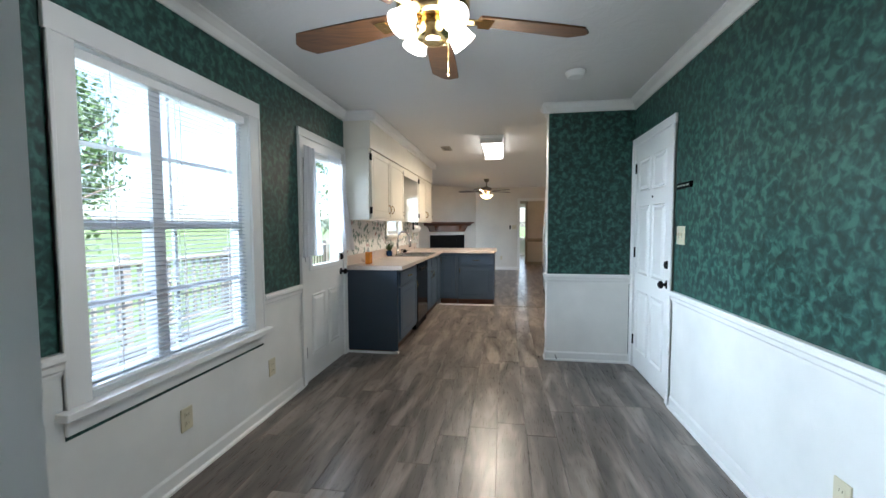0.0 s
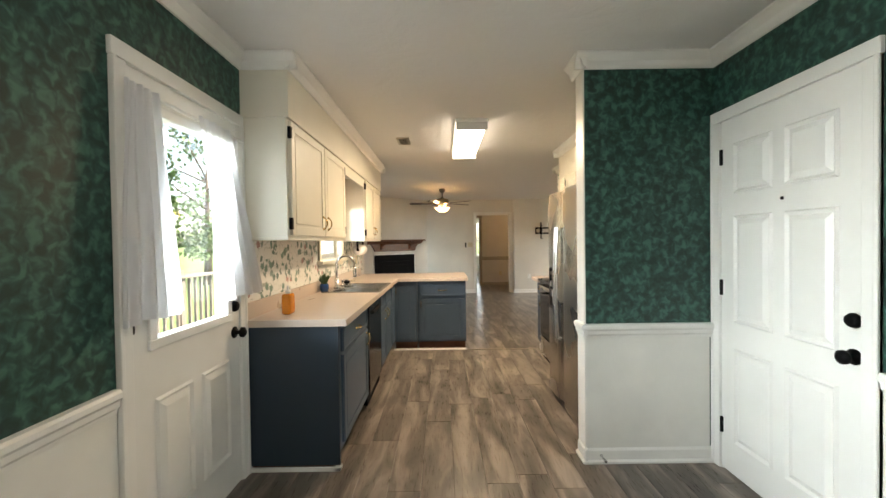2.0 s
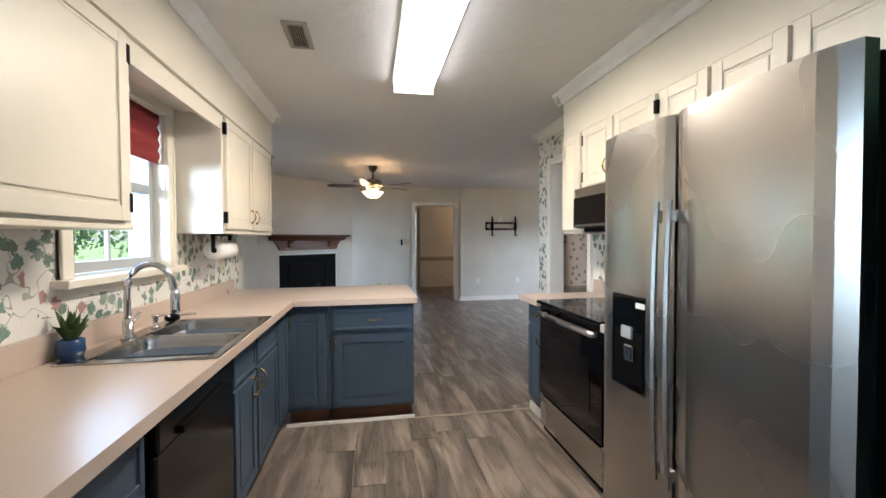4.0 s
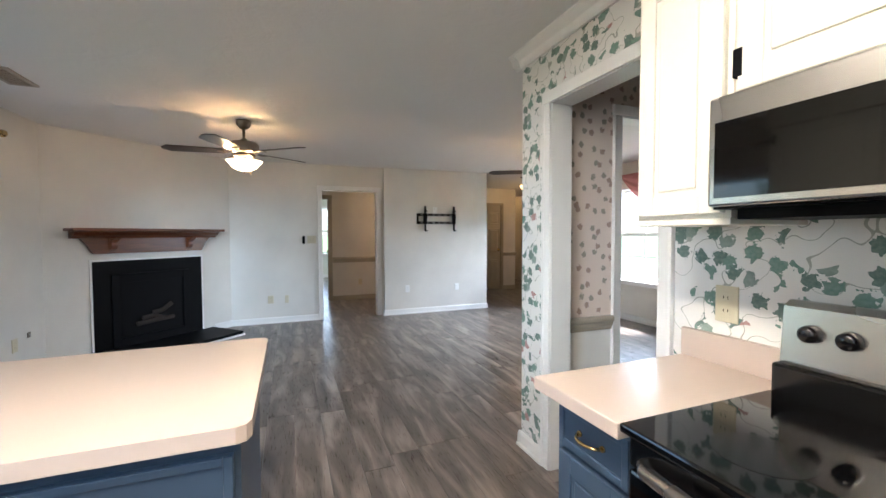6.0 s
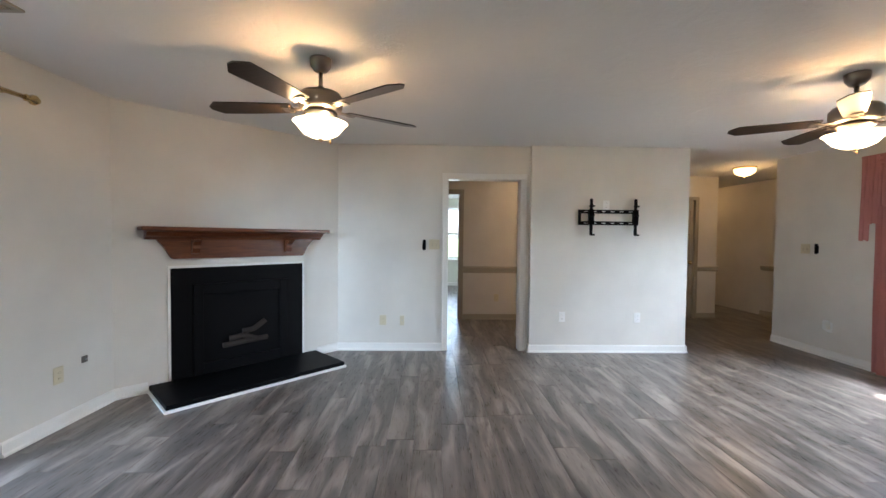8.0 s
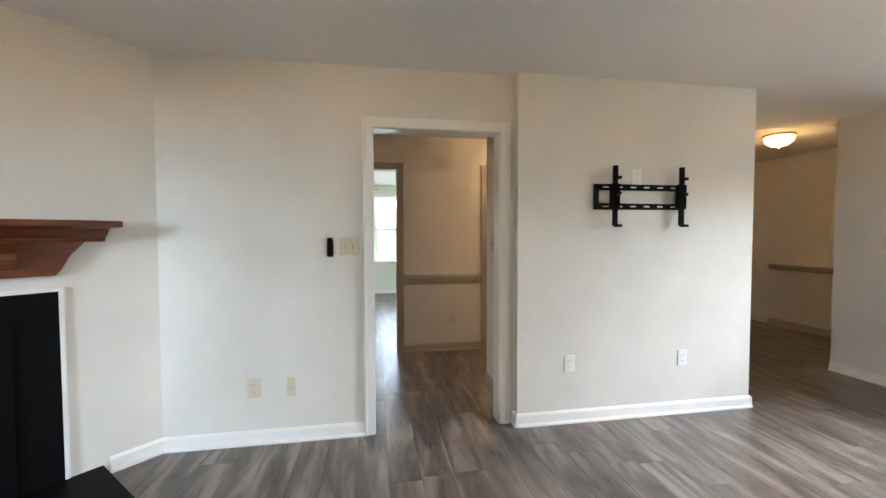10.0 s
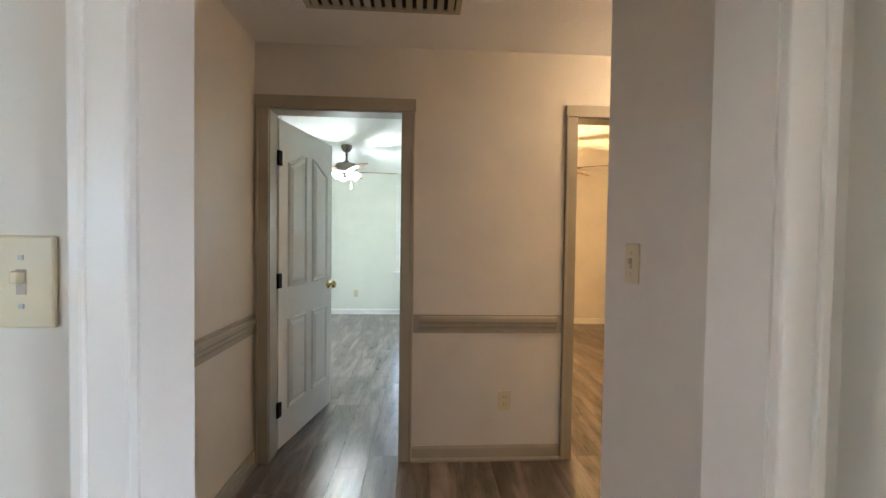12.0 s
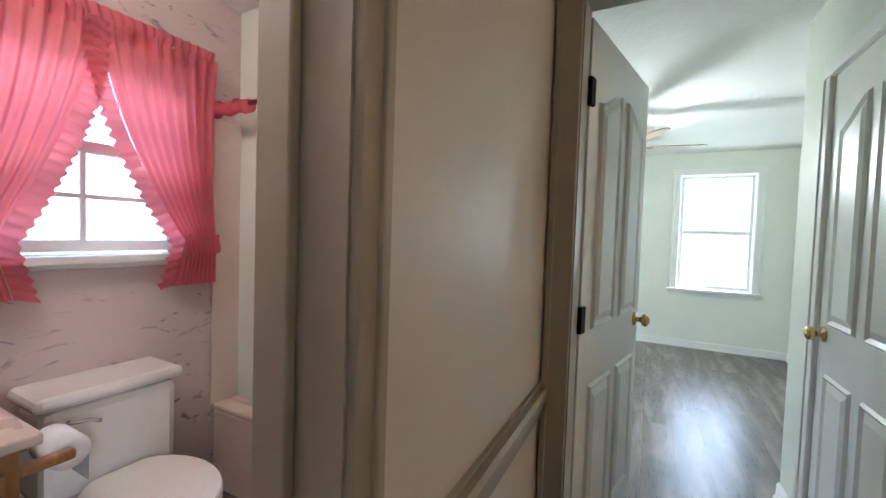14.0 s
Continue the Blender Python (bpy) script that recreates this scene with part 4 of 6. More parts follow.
# vents, smoke alarm


def ceiling_vent(x, y, wide, long, label, slats=9):
    v = thing("ceiling_vent", (x, y, H), label, "vent")
    part("frame", boxes((-wide / 2, -long / 2, -0.012, wide / 2, -long / 2 + 0.025, 0), (-wide / 2, long / 2 - 0.025, -0.012, wide / 2, long / 2, 0), (-wide / 2, -long / 2 + 0.025, -0.012, -wide / 2 + 0.025, long / 2 - 0.025, 0), (wide / 2 - 0.025, -long / 2 + 0.025, -0.012, wide / 2, long / 2 - 0.025, 0)), M_TAN, v)
    part("backing", boxes((-wide / 2 + 0.025, -long / 2 + 0.025, -0.003, wide / 2 - 0.025, long / 2 - 0.025, -0.0005)), M_MATT, v)
    hw = (wide - 0.05) / slats * (0.17 if slats < 12 else 0.30)
    for i in range(slats):
        yy = -wide / 2 + 0.025 + (wide - 0.05) * (i + 0.5) / slats
        bm = boxes((yy - hw, -long / 2 + 0.025, -0.011, yy + hw, long / 2 - 0.025, -0.003))
        part("slat", bm, M_TAN, v)
    return v


ceiling_vent(-1.22, 8.99, 0.17, 0.36, "white slotted ceiling register")
ceiling_vent(-0.24, 5.72, 0.13, 0.28, "white slotted ceiling register", 7)
ceiling_vent(1.22, 13.12, 0.74, 0.42, "large tan slotted return air grille", 14)
s = thing("smoke_alarm", (1.125, 3.0, H), "round white smoke alarm on the ceiling", "smoke alarm")
bm = bmesh.new()
lathe(bm, [(0.05, -0.042), (0.062, -0.036), (0.068, -0.012), (0.075, -0.01), (0.075, 0)], 24)
part("case", bm, M_WHITEP, s)

# ---- kitchen ----


def pull(parent, x, y, z, upright, normal, material, long=0.09):
    """A curved cabinet pull on a front; normal is 'x+', 'x-' or 'y-'."""
    bm = bmesh.new()
    pts = []
    for i in range(9):
        u = i / 8
        pts.append((long * (u - 0.5), 0.006 + 0.024 * math.sin(math.pi * u) ** 0.6))
    out = {'x+': Vector((1, 0, 0)), 'x-': Vector((-1, 0, 0)), 'y-': Vector((0, -1, 0))}[normal]
    along = Vector((0, 0, 1)) if upright else (Vector((0, 1, 0)) if normal[0] == 'x' else Vector((1, 0, 0)))
    tube(bm, [Vector((x, y, z)) + along * a + out * o for a, o in pts], [0.006, 0.0045, 0.0045, 0.005, 0.006, 0.005, 0.0045, 0.0045, 0.006], 8)
    for s in (-0.5, 0.5):
        p = Vector((x, y, z)) + along * long * s
        lathe(bm, [(0.009, 0), (0.009, 0.007)], 10, p + out * 0.0, 'x' if normal[0] == 'x' else 'y')
    return part("handle", bm, material, parent, "", True)


def front(parent, name, normal, plane, a0, a1, z0, z1, material):
    """A raised-panel door or drawer front, 19 mm proud of its cabinet."""
    s = 1 if normal[1] == '+' else -1

    def piece(label, parent_, a, b, c, d, p, q, bev=0.0):
        lo, hi = sorted((plane + s * p, plane + s * q))
        bm = bmesh.new()
        box(bm, *((lo, a, c, hi, b, d) if normal[0] == 'x' else (a, lo, c, b, hi, d)), bevel=bev)
        return part(label, bm, material, parent_, "", True)
    tall = z1 - z0 > 0.25
    rim = 0.055 if tall else 0.022
    leaf = piece(name, parent, a0, a1, z0, z1, 0.001, 0.014)
    piece("stile", leaf, a0, a0 + rim, z0, z1, 0.014, 0.021, 0.003)
    piece("stile", leaf, a1 - rim, a1, z0, z1, 0.014, 0.021, 0.003)
    piece("rail", leaf, a0 + rim, a1 - rim, z0, z0 + rim, 0.014, 0.021, 0.003)
    piece("rail", leaf, a0 + rim, a1 - rim, z1 - rim, z1, 0.014, 0.021, 0.003)
    if tall:
        piece("panel", leaf, a0 + rim + 0.014, a1 - rim - 0.014, z0 + rim + 0.014, z1 - rim - 0.014, 0.014, 0.0185, 0.004)
    return leaf


def base_cabinet(x0, x1, y0, y1, normal, fronts, label, material=None, toe=True, group="blue base cabinets"):
    c = thing("base_cabinet", ((x0 + x1) / 2, (y0 + y1) / 2, 0), label, "cabinet", group)
    m = material or M_BLUE
    part("body", boxes((x0, y0, 0.10, x1, y1, 0.858)), m, c, "", True)
    t = 0.05
    k = [x0 + 0.01, y0 + 0.004, 0, x1 - 0.01, y1 - 0.004, 0.10]
    if normal == 'x+':
        k[3] = x1 - t
    elif normal == 'x-':
        k[0] = x0 + t
    else:
        k[1] = y0 + t
    part("toe_kick", boxes(tuple(k)), M_TOE, c, "", True)
    plane = {'x+': x1, 'x-': x0, 'y-': y0}[normal]
    for kind, a0, a1, z0, z1, hx, hz, up in fronts:
        f = front(c, kind, normal, plane, a0, a1, z0, z1, m)
        if hx is not None:
            p = plane + (0.02 if normal[1] == '+' else -0.02)
            if normal[0] == 'x':
                pull(f, p, hx, hz, up, normal, M_BRASS)
            else:
                pull(f, hx, p, hz, up, normal, M_BRASS)
    return c


F = -0.46
base_cabinet(L + 0.004, F, 3.765, 4.60, 'x+', [("drawer", 3.80, 4.56, 0.69, 0.83, 4.18, 0.76, False), ("door", 3.80, 4.56, 0.14, 0.67, 4.50, 0.60, True)], "slate blue base cabinet with drawer and door")
base_cabinet(L + 0.004, F, 5.22, 6.38, 'x+', [("drawer", 5.25, 5.57, 0.69, 0.83, None, 0, False), ("drawer", 5.60, 6.03, 0.69, 0.83, None, 0, False), ("door", 5.25, 5.57, 0.14, 0.67, 5.52, 0.60, True), ("door", 5.60, 6.03, 0.14, 0.67, 5.65, 0.60, True), ("door", 6.07, 6.34, 0.14, 0.80, None, 0, True)], "slate blue sink base cabinet with paired doors")
base_cabinet(F + 0.004, -0.165, 6.385, 6.98, 'y-', [("door", -0.45, -0.19, 0.14, 0.80, -0.425, 0.74, True)], "narrow slate blue corner cabinet with one door")
base_cabinet(-0.161, 0.445, 6.385, 6.98, 'y-', [("drawer", -0.135, 0.43, 0.67, 0.82, 0.15, 0.745, False), ("door", -0.135, 0.43, 0.12, 0.635, -0.115, 0.57, True)], "slate blue peninsula cabinet with wide drawer and door")
e = thing("cabinet_end_panel", (-0.73, 3.755, 0), "end panel of the counter run, darker blue than the fronts", "panel")
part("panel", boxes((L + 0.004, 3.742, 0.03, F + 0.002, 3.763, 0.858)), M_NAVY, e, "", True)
structure("trim_shoe", boxes((L, 3.728, 0.0, F + 0.006, 3.742, 0.022), (F - 0.03, 3.728, 0.0, F + 0.006, 3.78, 0.02), (-0.46, 6.36, 0.0, 0.45, 6.374, 0.02), (1.355, 6.03, 0.0, 1.372, 6.36, 0.06)), M_TRIM, "white quarter-round shoe moulding")
base_cabinet(1.35, KR - 0.004, 6.035, 6.355, 'x-', [("drawer", 6.06, 6.33, 0.70, 0.83, 6.195, 0.765, False), ("door", 6.06, 6.33, 0.13, 0.68, 6.11, 0.60, True)], "narrow slate blue cabinet beside the stove")
base_cabinet(1.35, KR - 0.004, 5.005, 5.24, 'x-', [("drawer", 5.02, 5.225, 0.70, 0.83, 5.12, 0.765, False), ("door", 5.02, 5.225, 0.13, 0.68, 5.19, 0.60, True)], "narrow slate blue cabinet between stove and refrigerator")

# dishwasher
d = thing("dishwasher", (-0.74, 4.91, 0), "black built-in dishwasher under the counter", "dishwasher")
part("body", boxes((L + 0.01, 4.605, 0.03, F, 5.215, 0.855)), M_MATT, d, "", True)
part("door", boxes((F, 4.61, 0.12, F + 0.025, 5.21, 0.74), bevel=0.006), M_BLACK, d, "", True)
part("control_panel", boxes((F, 4.61, 0.745, F + 0.03, 5.21, 0.852), bevel=0.006), M_BLACK, d, "", True)
part("handle", boxes((F + 0.03, 4.72, 0.75, F + 0.045, 5.10, 0.775), bevel=0.004), M_MATT, d, "", True)

# worktops
w = thing("worktop", (-0.7, 5.5, 0.86), "beige laminate worktop running into a peninsula", "worktop")
bm = bmesh.new()
SX0, SX1, SY0, SY1 = -0.87, -0.42, 4.99, 5.74
for b in ((L + 0.003, 3.715, 0.86, -0.40, SY0, 0.90), (L + 0.003, SY0, 0.86, SX0, SY1, 0.90), (SX1, SY0, 0.86, -0.40, SY1, 0.90), (L + 0.003, SY1, 0.86, -0.40, 6.335, 0.90)):
    box(bm, *b)
prism(bm, [(L + 0.003, 6.335), (0.44, 6.335), (0.462, 6.345), (0.472, 6.37), (0.472, 7.15), (0.46, 7.18), (0.43, 7.19), (L + 0.003, 7.148), ], 0.86, 0.90)
part("slab", bm, M_LAM, w, "", True)
part("backsplash", boxes((L + 0.003, 3.72, 0.90, L + 0.022, 6.98, 1.0), bevel=0.003), M_LAM, w, "", True)
for y0, y1 in ((6.03, 6.37), (5.0, 5.245)):
    w = thing("side_worktop", (1.6, (y0 + y1) / 2, 0.86), "short beige laminate worktop beside the stove", "worktop")
    part("slab", boxes((1.265, y0, 0.86, KR - 0.002, y1, 0.90), bevel=0.004), M_LAM, w, "", True)
    part("backsplash", boxes((KR - 0.022, y0, 0.90, KR - 0.002, y1, 1.0), bevel=0.003), M_LAM, w, "", True)

# sink with two basins
s = thing("sink", (-0.645, 5.365, 0.9), "stainless steel double-bowl kitchen sink", "sink")
bm = bmesh.new()
mid = 5.365
for b in ((SX0 - 0.06, SY0 - 0.02, 0.9, SX0 + 0.02, SY1 + 0.02, 0.908), (SX1 - 0.02, SY0 - 0.02, 0.9, SX1 + 0.015, SY1 + 0.02, 0.908), (SX0 + 0.02, SY0 - 0.02, 0.9, SX1 - 0.02, SY0 + 0.02, 0.908), (SX0 + 0.02, SY1 - 0.02, 0.9, SX1 - 0.02, SY1 + 0.02, 0.908), (SX0 + 0.02, mid - 0.02, 0.893, SX1 - 0.02, mid + 0.02, 0.906)):
    box(bm, *b, bevel=0.003)
part("rim", bm, M_SINK, s, "", True)
for y0, y1 in ((SY0 + 0.02, mid - 0.02), (mid + 0.02, SY1 - 0.02)):
    bm = bmesh.new()
    n, rings = 24, []
    for inset, z in ((0.0, 0.905), (0.006, 0.88), (0.02, 0.76), (0.05, 0.735), (0.12, 0.73)):
        cx, cy, hx, hy = (SX0 + SX1) / 2, (y0 + y1) / 2, (SX1 - SX0) / 2 - 0.02 - inset, (y1 - y0) / 2 - inset
        rings.append([bm.verts.new((cx + hx * math.copysign(abs(math.cos(a)) ** 0.35, math.cos(a)), cy + hy * math.copysign(abs(math.sin(a)) ** 0.35, math.sin(a)), z)) for a in (2 * math.pi * i / n for i in range(n))])
    for a, b in zip(rings, rings[1:]):
        for i in range(n):
            f = bm.faces.new((a[i], a[(i + 1) % n], b[(i + 1) % n], b[i]))
            f.smooth = True
    bm.faces.new(rings[-1])
    bmesh.ops.recalc_face_normals(bm, faces=bm.faces)
    part("basin", bm, M_SINK, s, "", True)
fct = thing("faucet", (-0.885, 5.33, 0.905), "tall chrome pull-down gooseneck faucet", "faucet")
bm = bmesh.new()
arc = [(0, 0, 0.0), (0, 0, 0.22)] + [(0.085 - 0.085 * math.cos(math.pi * i / 10), 0.02 * i / 10, 0.22 + 0.10 * math.sin(math.pi * i / 10)) for i in range(1, 11)] + [(0.175, 0.022, 0.18)]
tube(bm, arc, 0.013, 12)
part("spout", bm, M_CHROME, fct)
bm = bmesh.new()
lathe(bm, [(0.017, 0.085), (0.019, 0.10), (0.019, 0.16), (0.014, 0.19)], 14, (0.175, 0.022, 0.02))
part("spray_head", bm, M_CHROME, fct)
bm = bmesh.new()
lathe(bm, [(0.028, 0.0), (0.028, 0.01), (0.02, 0.02), (0.02, 0.09)], 16)
tube(bm, [(0.0, 0.0, 0.06), (0.0, 0.05, 0.075), (0.0, 0.09, 0.10)], 0.007, 8)
part("handle", bm, M_CHROME, fct)
sp = thing("soap_dispenser", (-0.885, 5.55, 0.905), "small chrome soap pump on the sink rim", "soap pump")
bm = bmesh.new()
lathe(bm, [(0.02, 0), (0.02, 0.008), (0.011, 0.014), (0.011, 0.05), (0.016, 0.055), (0.016, 0.065)], 14)
tube(bm, [(0, 0, 0.06), (0.05, 0, 0.062), (0.065, 0, 0.05)], 0.006, 8)
part("pump", bm, M_CHROME, sp)
pl = thing("dish_brush", (-0.87, 5.68, 0.908), "dark scrub brush lying behind the sink", "brush")
bm = bmesh.new()
bmesh.ops.create_uvsphere(bm, u_segments=14, v_segments=8, radius=0.035, matrix=Matrix.Translation((0, 0, 0.022)) @ Matrix.Diagonal((1, 1.1, 0.62, 1)))
part("head", bm, M_MATT, pl)
bm = bmesh.new()
tube(bm, [(0, 0.02, 0.03), (0.03, 0.09, 0.025), (0.05, 0.15, 0.015)], 0.008, 8)
part("handle", bm, M_TAN, pl)
po = thing("blue_pot", (-0.93, 5.07, 0.9), "small blue glazed pot with a green plant", "plant pot")
bm = bmesh.new()
lathe(bm, [(0.03, 0), (0.042, 0.03), (0.04, 0.07), (0.03, 0.075), (0.02, 0.06)], 18)
part("pot", bm, M_BLUEPOT, po)
bm = bmesh.new()
rp = random.Random(8)
for i in range(26):
    a, r = rp.random() * 6.28, rp.random() * 0.05
    tip = Vector((r * math.cos(a) * 1.6, r * math.sin(a) * 1.6, 0.10 + rp.random() * 0.10))
    q = Vector((r * math.cos(a) * 0.4, r * math.sin(a) * 0.4, 0.06))
    side = Vector((-math.sin(a), math.cos(a), 0)) * 0.012
    m_ = (tip + q) / 2 + Vector((0, 0, 0.02))
    bm.faces.new([bm.verts.new(v) for v in (q, m_ + side, tip, m_ - side)])
part("leaves", bm, M_LEAF, po)
so = thing("dish_soap", (-0.82, 3.93, 0.9), "orange dish soap bottle on the counter end", "bottle")
bm = bmesh.new()
box(bm, -0.03, -0.045, 0.0, 0.03, 0.045, 0.13, bevel=0.016)
part("bottle", bm, M_AMBERSOAP, so)
bm = bmesh.new()
lathe(bm, [(0.018, 0.128), (0.018, 0.15), (0.008, 0.155), (0.008, 0.18)], 14)
part("cap", bm, M_WHITEP, so)

# paper towel under the upper cabinet
pt = thing("paper_towel_holder", (-0.86, 6.36, 1.367), "white paper towel roll under the wall cabinet", "paper towel")
bm = bmesh.new()
lathe(bm, [(0.02, -0.14), (0.062, -0.14), (0.062, 0.14), (0.02, 0.14)], 26, (0, 0, -0.105), 'y')
part("roll", bm, M_PAPER, pt)
bm = bmesh.new()
lathe(bm, [(0.018, -0.143), (0.018, 0.143)], 14, (0, 0, -0.105), 'y')
part("core", bm, M_MATT, pt)
part("bracket", boxes((-0.012, -0.158, -0.11, 0.012, -0.148, 0.0), (-0.012, 0.148, -0.11, 0.012, 0.158, 0.0), (-0.015, -0.158, -0.012, 0.015, 0.158, -0.001), bevel=0.002), M_MATT, pt)


def upper_cabinet(x0, x1, y0, y1, z0, z1, normal, doors, label, group="ivory wall cabinets"):
    c = thing("wall_cabinet", ((x0 + x1) / 2, (y0 + y1) / 2, z0), label, "cabinet", group)
    part("body", boxes((x0, y0, z0, x1, y1, z1)), M_CAB, c, "", True)
    part("lower_lip", boxes((x0, y0 - 0.002, z0 - 0.018, x1 + (0.006 if normal == 'x+' else 0), y1 + 0.002, z0) if normal == 'x+' else (x0 - 0.006, y0 - 0.002, z0 - 0.018, x1, y1 + 0.002, z0), bevel=0.003), M_CAB, c, "", True)
    plane = x1 if normal == 'x+' else x0
    for a0, a1, hy in doors:
        f = front(c, "door", normal, plane, a0, a1, z0 + 0.012, z1 - 0.012, M_CAB)
        if hy is not None:
            pull(f, plane + (0.02 if normal == 'x+' else -0.02), hy, z0 + 0.11, True, normal, M_BRASS)
            far = a0 if abs(hy - a1) < abs(hy - a0) else a1
            for z in (z0 + 0.08, z1 - 0.08):
                xx = sorted((plane + (0.001 if normal == 'x+' else -0.001), plane + (0.022 if normal == 'x+' else -0.022)))
                part("hinge", boxes((xx[0], far - 0.012, z - 0.035, xx[1], far + 0.012, z + 0.035), bevel=0.003), M_MATT, f, "", True)
    return c


UF = -0.74
upper_cabinet(L + 0.003, UF, 3.735, 5.10, 1.385, 2.083, 'x+', [(3.77, 4.42, 4.37), (4.44, 5.06, 4.49)], "ivory wall cabinet with two panelled doors")
upper_cabinet(L + 0.003, UF, 6.02, 7.19, 1.385, 2.083, 'x+', [(6.05, 6.58, 6.54), (6.60, 7.15, 6.65)], "ivory wall cabinet with two panelled doors beside the window")
upper_cabinet(1.60, KR - 0.003, 6.005, 6.29, 1.38, 2.083, 'x-', [(6.02, 6.275, None)], "narrow ivory wall cabinet with one door")
upper_cabinet(1.60, KR - 0.003, 5.25, 6.002, 1.672, 2.083, 'x-', [(5.64, 5.985, 5.69), (5.265, 5.62, 5.575)], "short ivory wall cabinet over the microwave")
upper_cabinet(1.60, KR - 0.003, 3.92, 5.245, 1.76, 2.083, 'x-', [(4.60, 4.92, None), (4.94, 5.23, None), (3.96, 4.58, None)], "short ivory wall cabinet over the refrigerator")
v = structure("valance_sink", boxes((UF - 0.02, 5.10, 1.99, UF, 6.02, 2.085)), M_CAB)

# roman shade in the kitchen window
r = thing("roman_shade", (L + 0.02, 5.55, 2.02), "dark red roman shade, half raised", "shade")
bm = bmesh.new()
prev = None
for j in range(22):
    z = 2.02 - 0.27 * j / 21
    x = L - 0.03 + 0.012 * abs(math.sin(j * math.pi / 5))
    row = [bm.verts.new((x, y, z)) for y in (5.19, 5.91)]
    if prev:
        bm.faces.new((prev[0], prev[1], row[1], row[0]))
    prev = row
part("shade_cloth", bm, M_RED, r, "", True)
part("head_rail", boxes((L - 0.05, 5.19, 2.0, L - 0.02, 5.91, 2.022)), M_RED, r, "", True)

# refrigerator
fr = thing("refrigerator", (1.5, 4.53, 0), "stainless side-by-side refrigerator with black dispenser", "refrigerator")
part("body", boxes((1.17, 4.075, 0.03, KR - 0.02, 4.985, 1.715), bevel=0.006), M_MATT, fr, "", True)


def bowed_door(y0, y1, z0, z1, x_back, x_front, hole=None):
    bm = bmesh.new()
    n = 14
    rows = []
    for i in range(n + 1):
        u = i / n
        y = y0 + (y1 - y0) * u
        e = min(u, 1 - u)
        x = x_front + 0.02 * (1 - math.sin(math.pi * min(e / 0.16, 1.0) / 2)) + 0.012 * (2 * u - 1) ** 2
        rows.append((x, y))
    prism(bm, [(x_back, y0), *rows, (x_back, y1)], z0, z1)
    for f in bm.faces:
        f.smooth = False
    return bm


part("freezer_door", bowed_door(4.585, 4.985, 0.05, 1.735, 1.165, 1.095), M_STEEL, fr, "", True)
part("fridge_door", bowed_door(4.075, 4.572, 0.05, 1.735, 1.165, 1.095), M_STEEL, fr, "", True)
for y in (4.606, 4.548):
    bm = bmesh.new()
    rings = []
    for k in range(15):
        u = k / 14
        x = 1.046 + 0.016 * (2 * u - 1) ** 2
        hw = 0.014 + 0.005 * math.sin(math.pi * u)
        z = 0.52 + 0.93 * u
        rings.append([bm.verts.new(p) for p in ((x, y - hw * 0.6, z), (x, y + hw * 0.6, z), (x + 0.008, y + hw, z), (x + 0.018, y + hw * 0.8, z), (x + 0.018, y - hw * 0.8, z), (x + 0.008, y - hw, z))])
    for a, b in zip(rings, rings[1:]):
        for i in range(6):
            bm.faces.new((a[i], a[(i + 1) % 6], b[(i + 1) % 6], b[i]))
    bm.faces.new(rings[0][::-1])
    bm.faces.new(rings[-1])
    for z in (0.56, 1.40):
        box(bm, 1.062, y - 0.011, z - 0.02, 1.10, y + 0.011, z + 0.02, bevel=0.003)
    bmesh.ops.recalc_face_normals(bm, faces=bm.faces)
    part("handle", bm, M_STEEL, fr, "", True)
disp = part("dispenser", boxes((1.088, 4.665, 0.76, 1.12, 4.875, 1.115), bevel=0.008), M_BGLASS, fr, "black glossy ice and water dispenser", True)
part("recess", boxes((1.0872, 4.69, 0.79, 1.0885, 4.85, 0.985), bevel=0.0005), M_MATT, disp, "", True)
part("spout", boxes((1.078, 4.74, 0.955, 1.088, 4.80, 1.0), bevel=0.003), M_SASH, disp, "grey plastic chute", True)
part("paddle", boxes((1.072, 4.725, 0.875, 1.086, 4.775, 0.935), bevel=0.006), M_CHROME, disp, "chrome paddle", True)
part("sticker", boxes((1.0865, 4.675, 1.075, 1.0878, 4.725, 1.095)), M_WHITEP, disp, "", True)
part("foot_grille", boxes((1.15, 4.09, 0.0, 1.17, 4.97, 0.05)), M_MATT, fr, "", True)

# range
st = thing("range", (1.6, 5.635, 0), "stainless electric range with black glass cooktop", "stove")
part("body", boxes((1.32, 5.252, 0.0, KR - 0.03, 6.02, 0.885)), M_MATT, st, "", True)
part("oven_door", boxes((1.285, 5.255, 0.27, 1.32, 6.017, 0.80), bevel=0.008), M_BGLASS, st, "black glass oven door", True)
part("oven_window", boxes((1.2825, 5.37, 0.40, 1.2855, 5.90, 0.68)), M_BLACK, st, "", True)
part("storage_drawer", boxes((1.29, 5.255, 0.05, 1.32, 6.017, 0.255), bevel=0.006), M_STEEL, st, "brushed steel warming drawer", True)
bm = bmesh.new()
tube(bm, [(1.285, 5.30, 0.83), (1.262, 5.32, 0.83), (1.248, 5.45, 0.832), (1.243, 5.635, 0.833), (1.248, 5.82, 0.832), (1.262, 5.95, 0.83), (1.285, 5.97, 0.83)], 0.017, 10)
part("oven_handle", bm, M_STEEL, st, "", True)
part("front_band", boxes((1.288, 5.255, 0.805, 1.32, 6.017, 0.885), bevel=0.005), M_BLACK, st, "", True)
ck = part("cooktop", boxes((1.262, 5.248, 0.886, 1.80, 6.024, 0.908), bevel=0.006), M_BGLASS, st, "black glass cooktop", True)
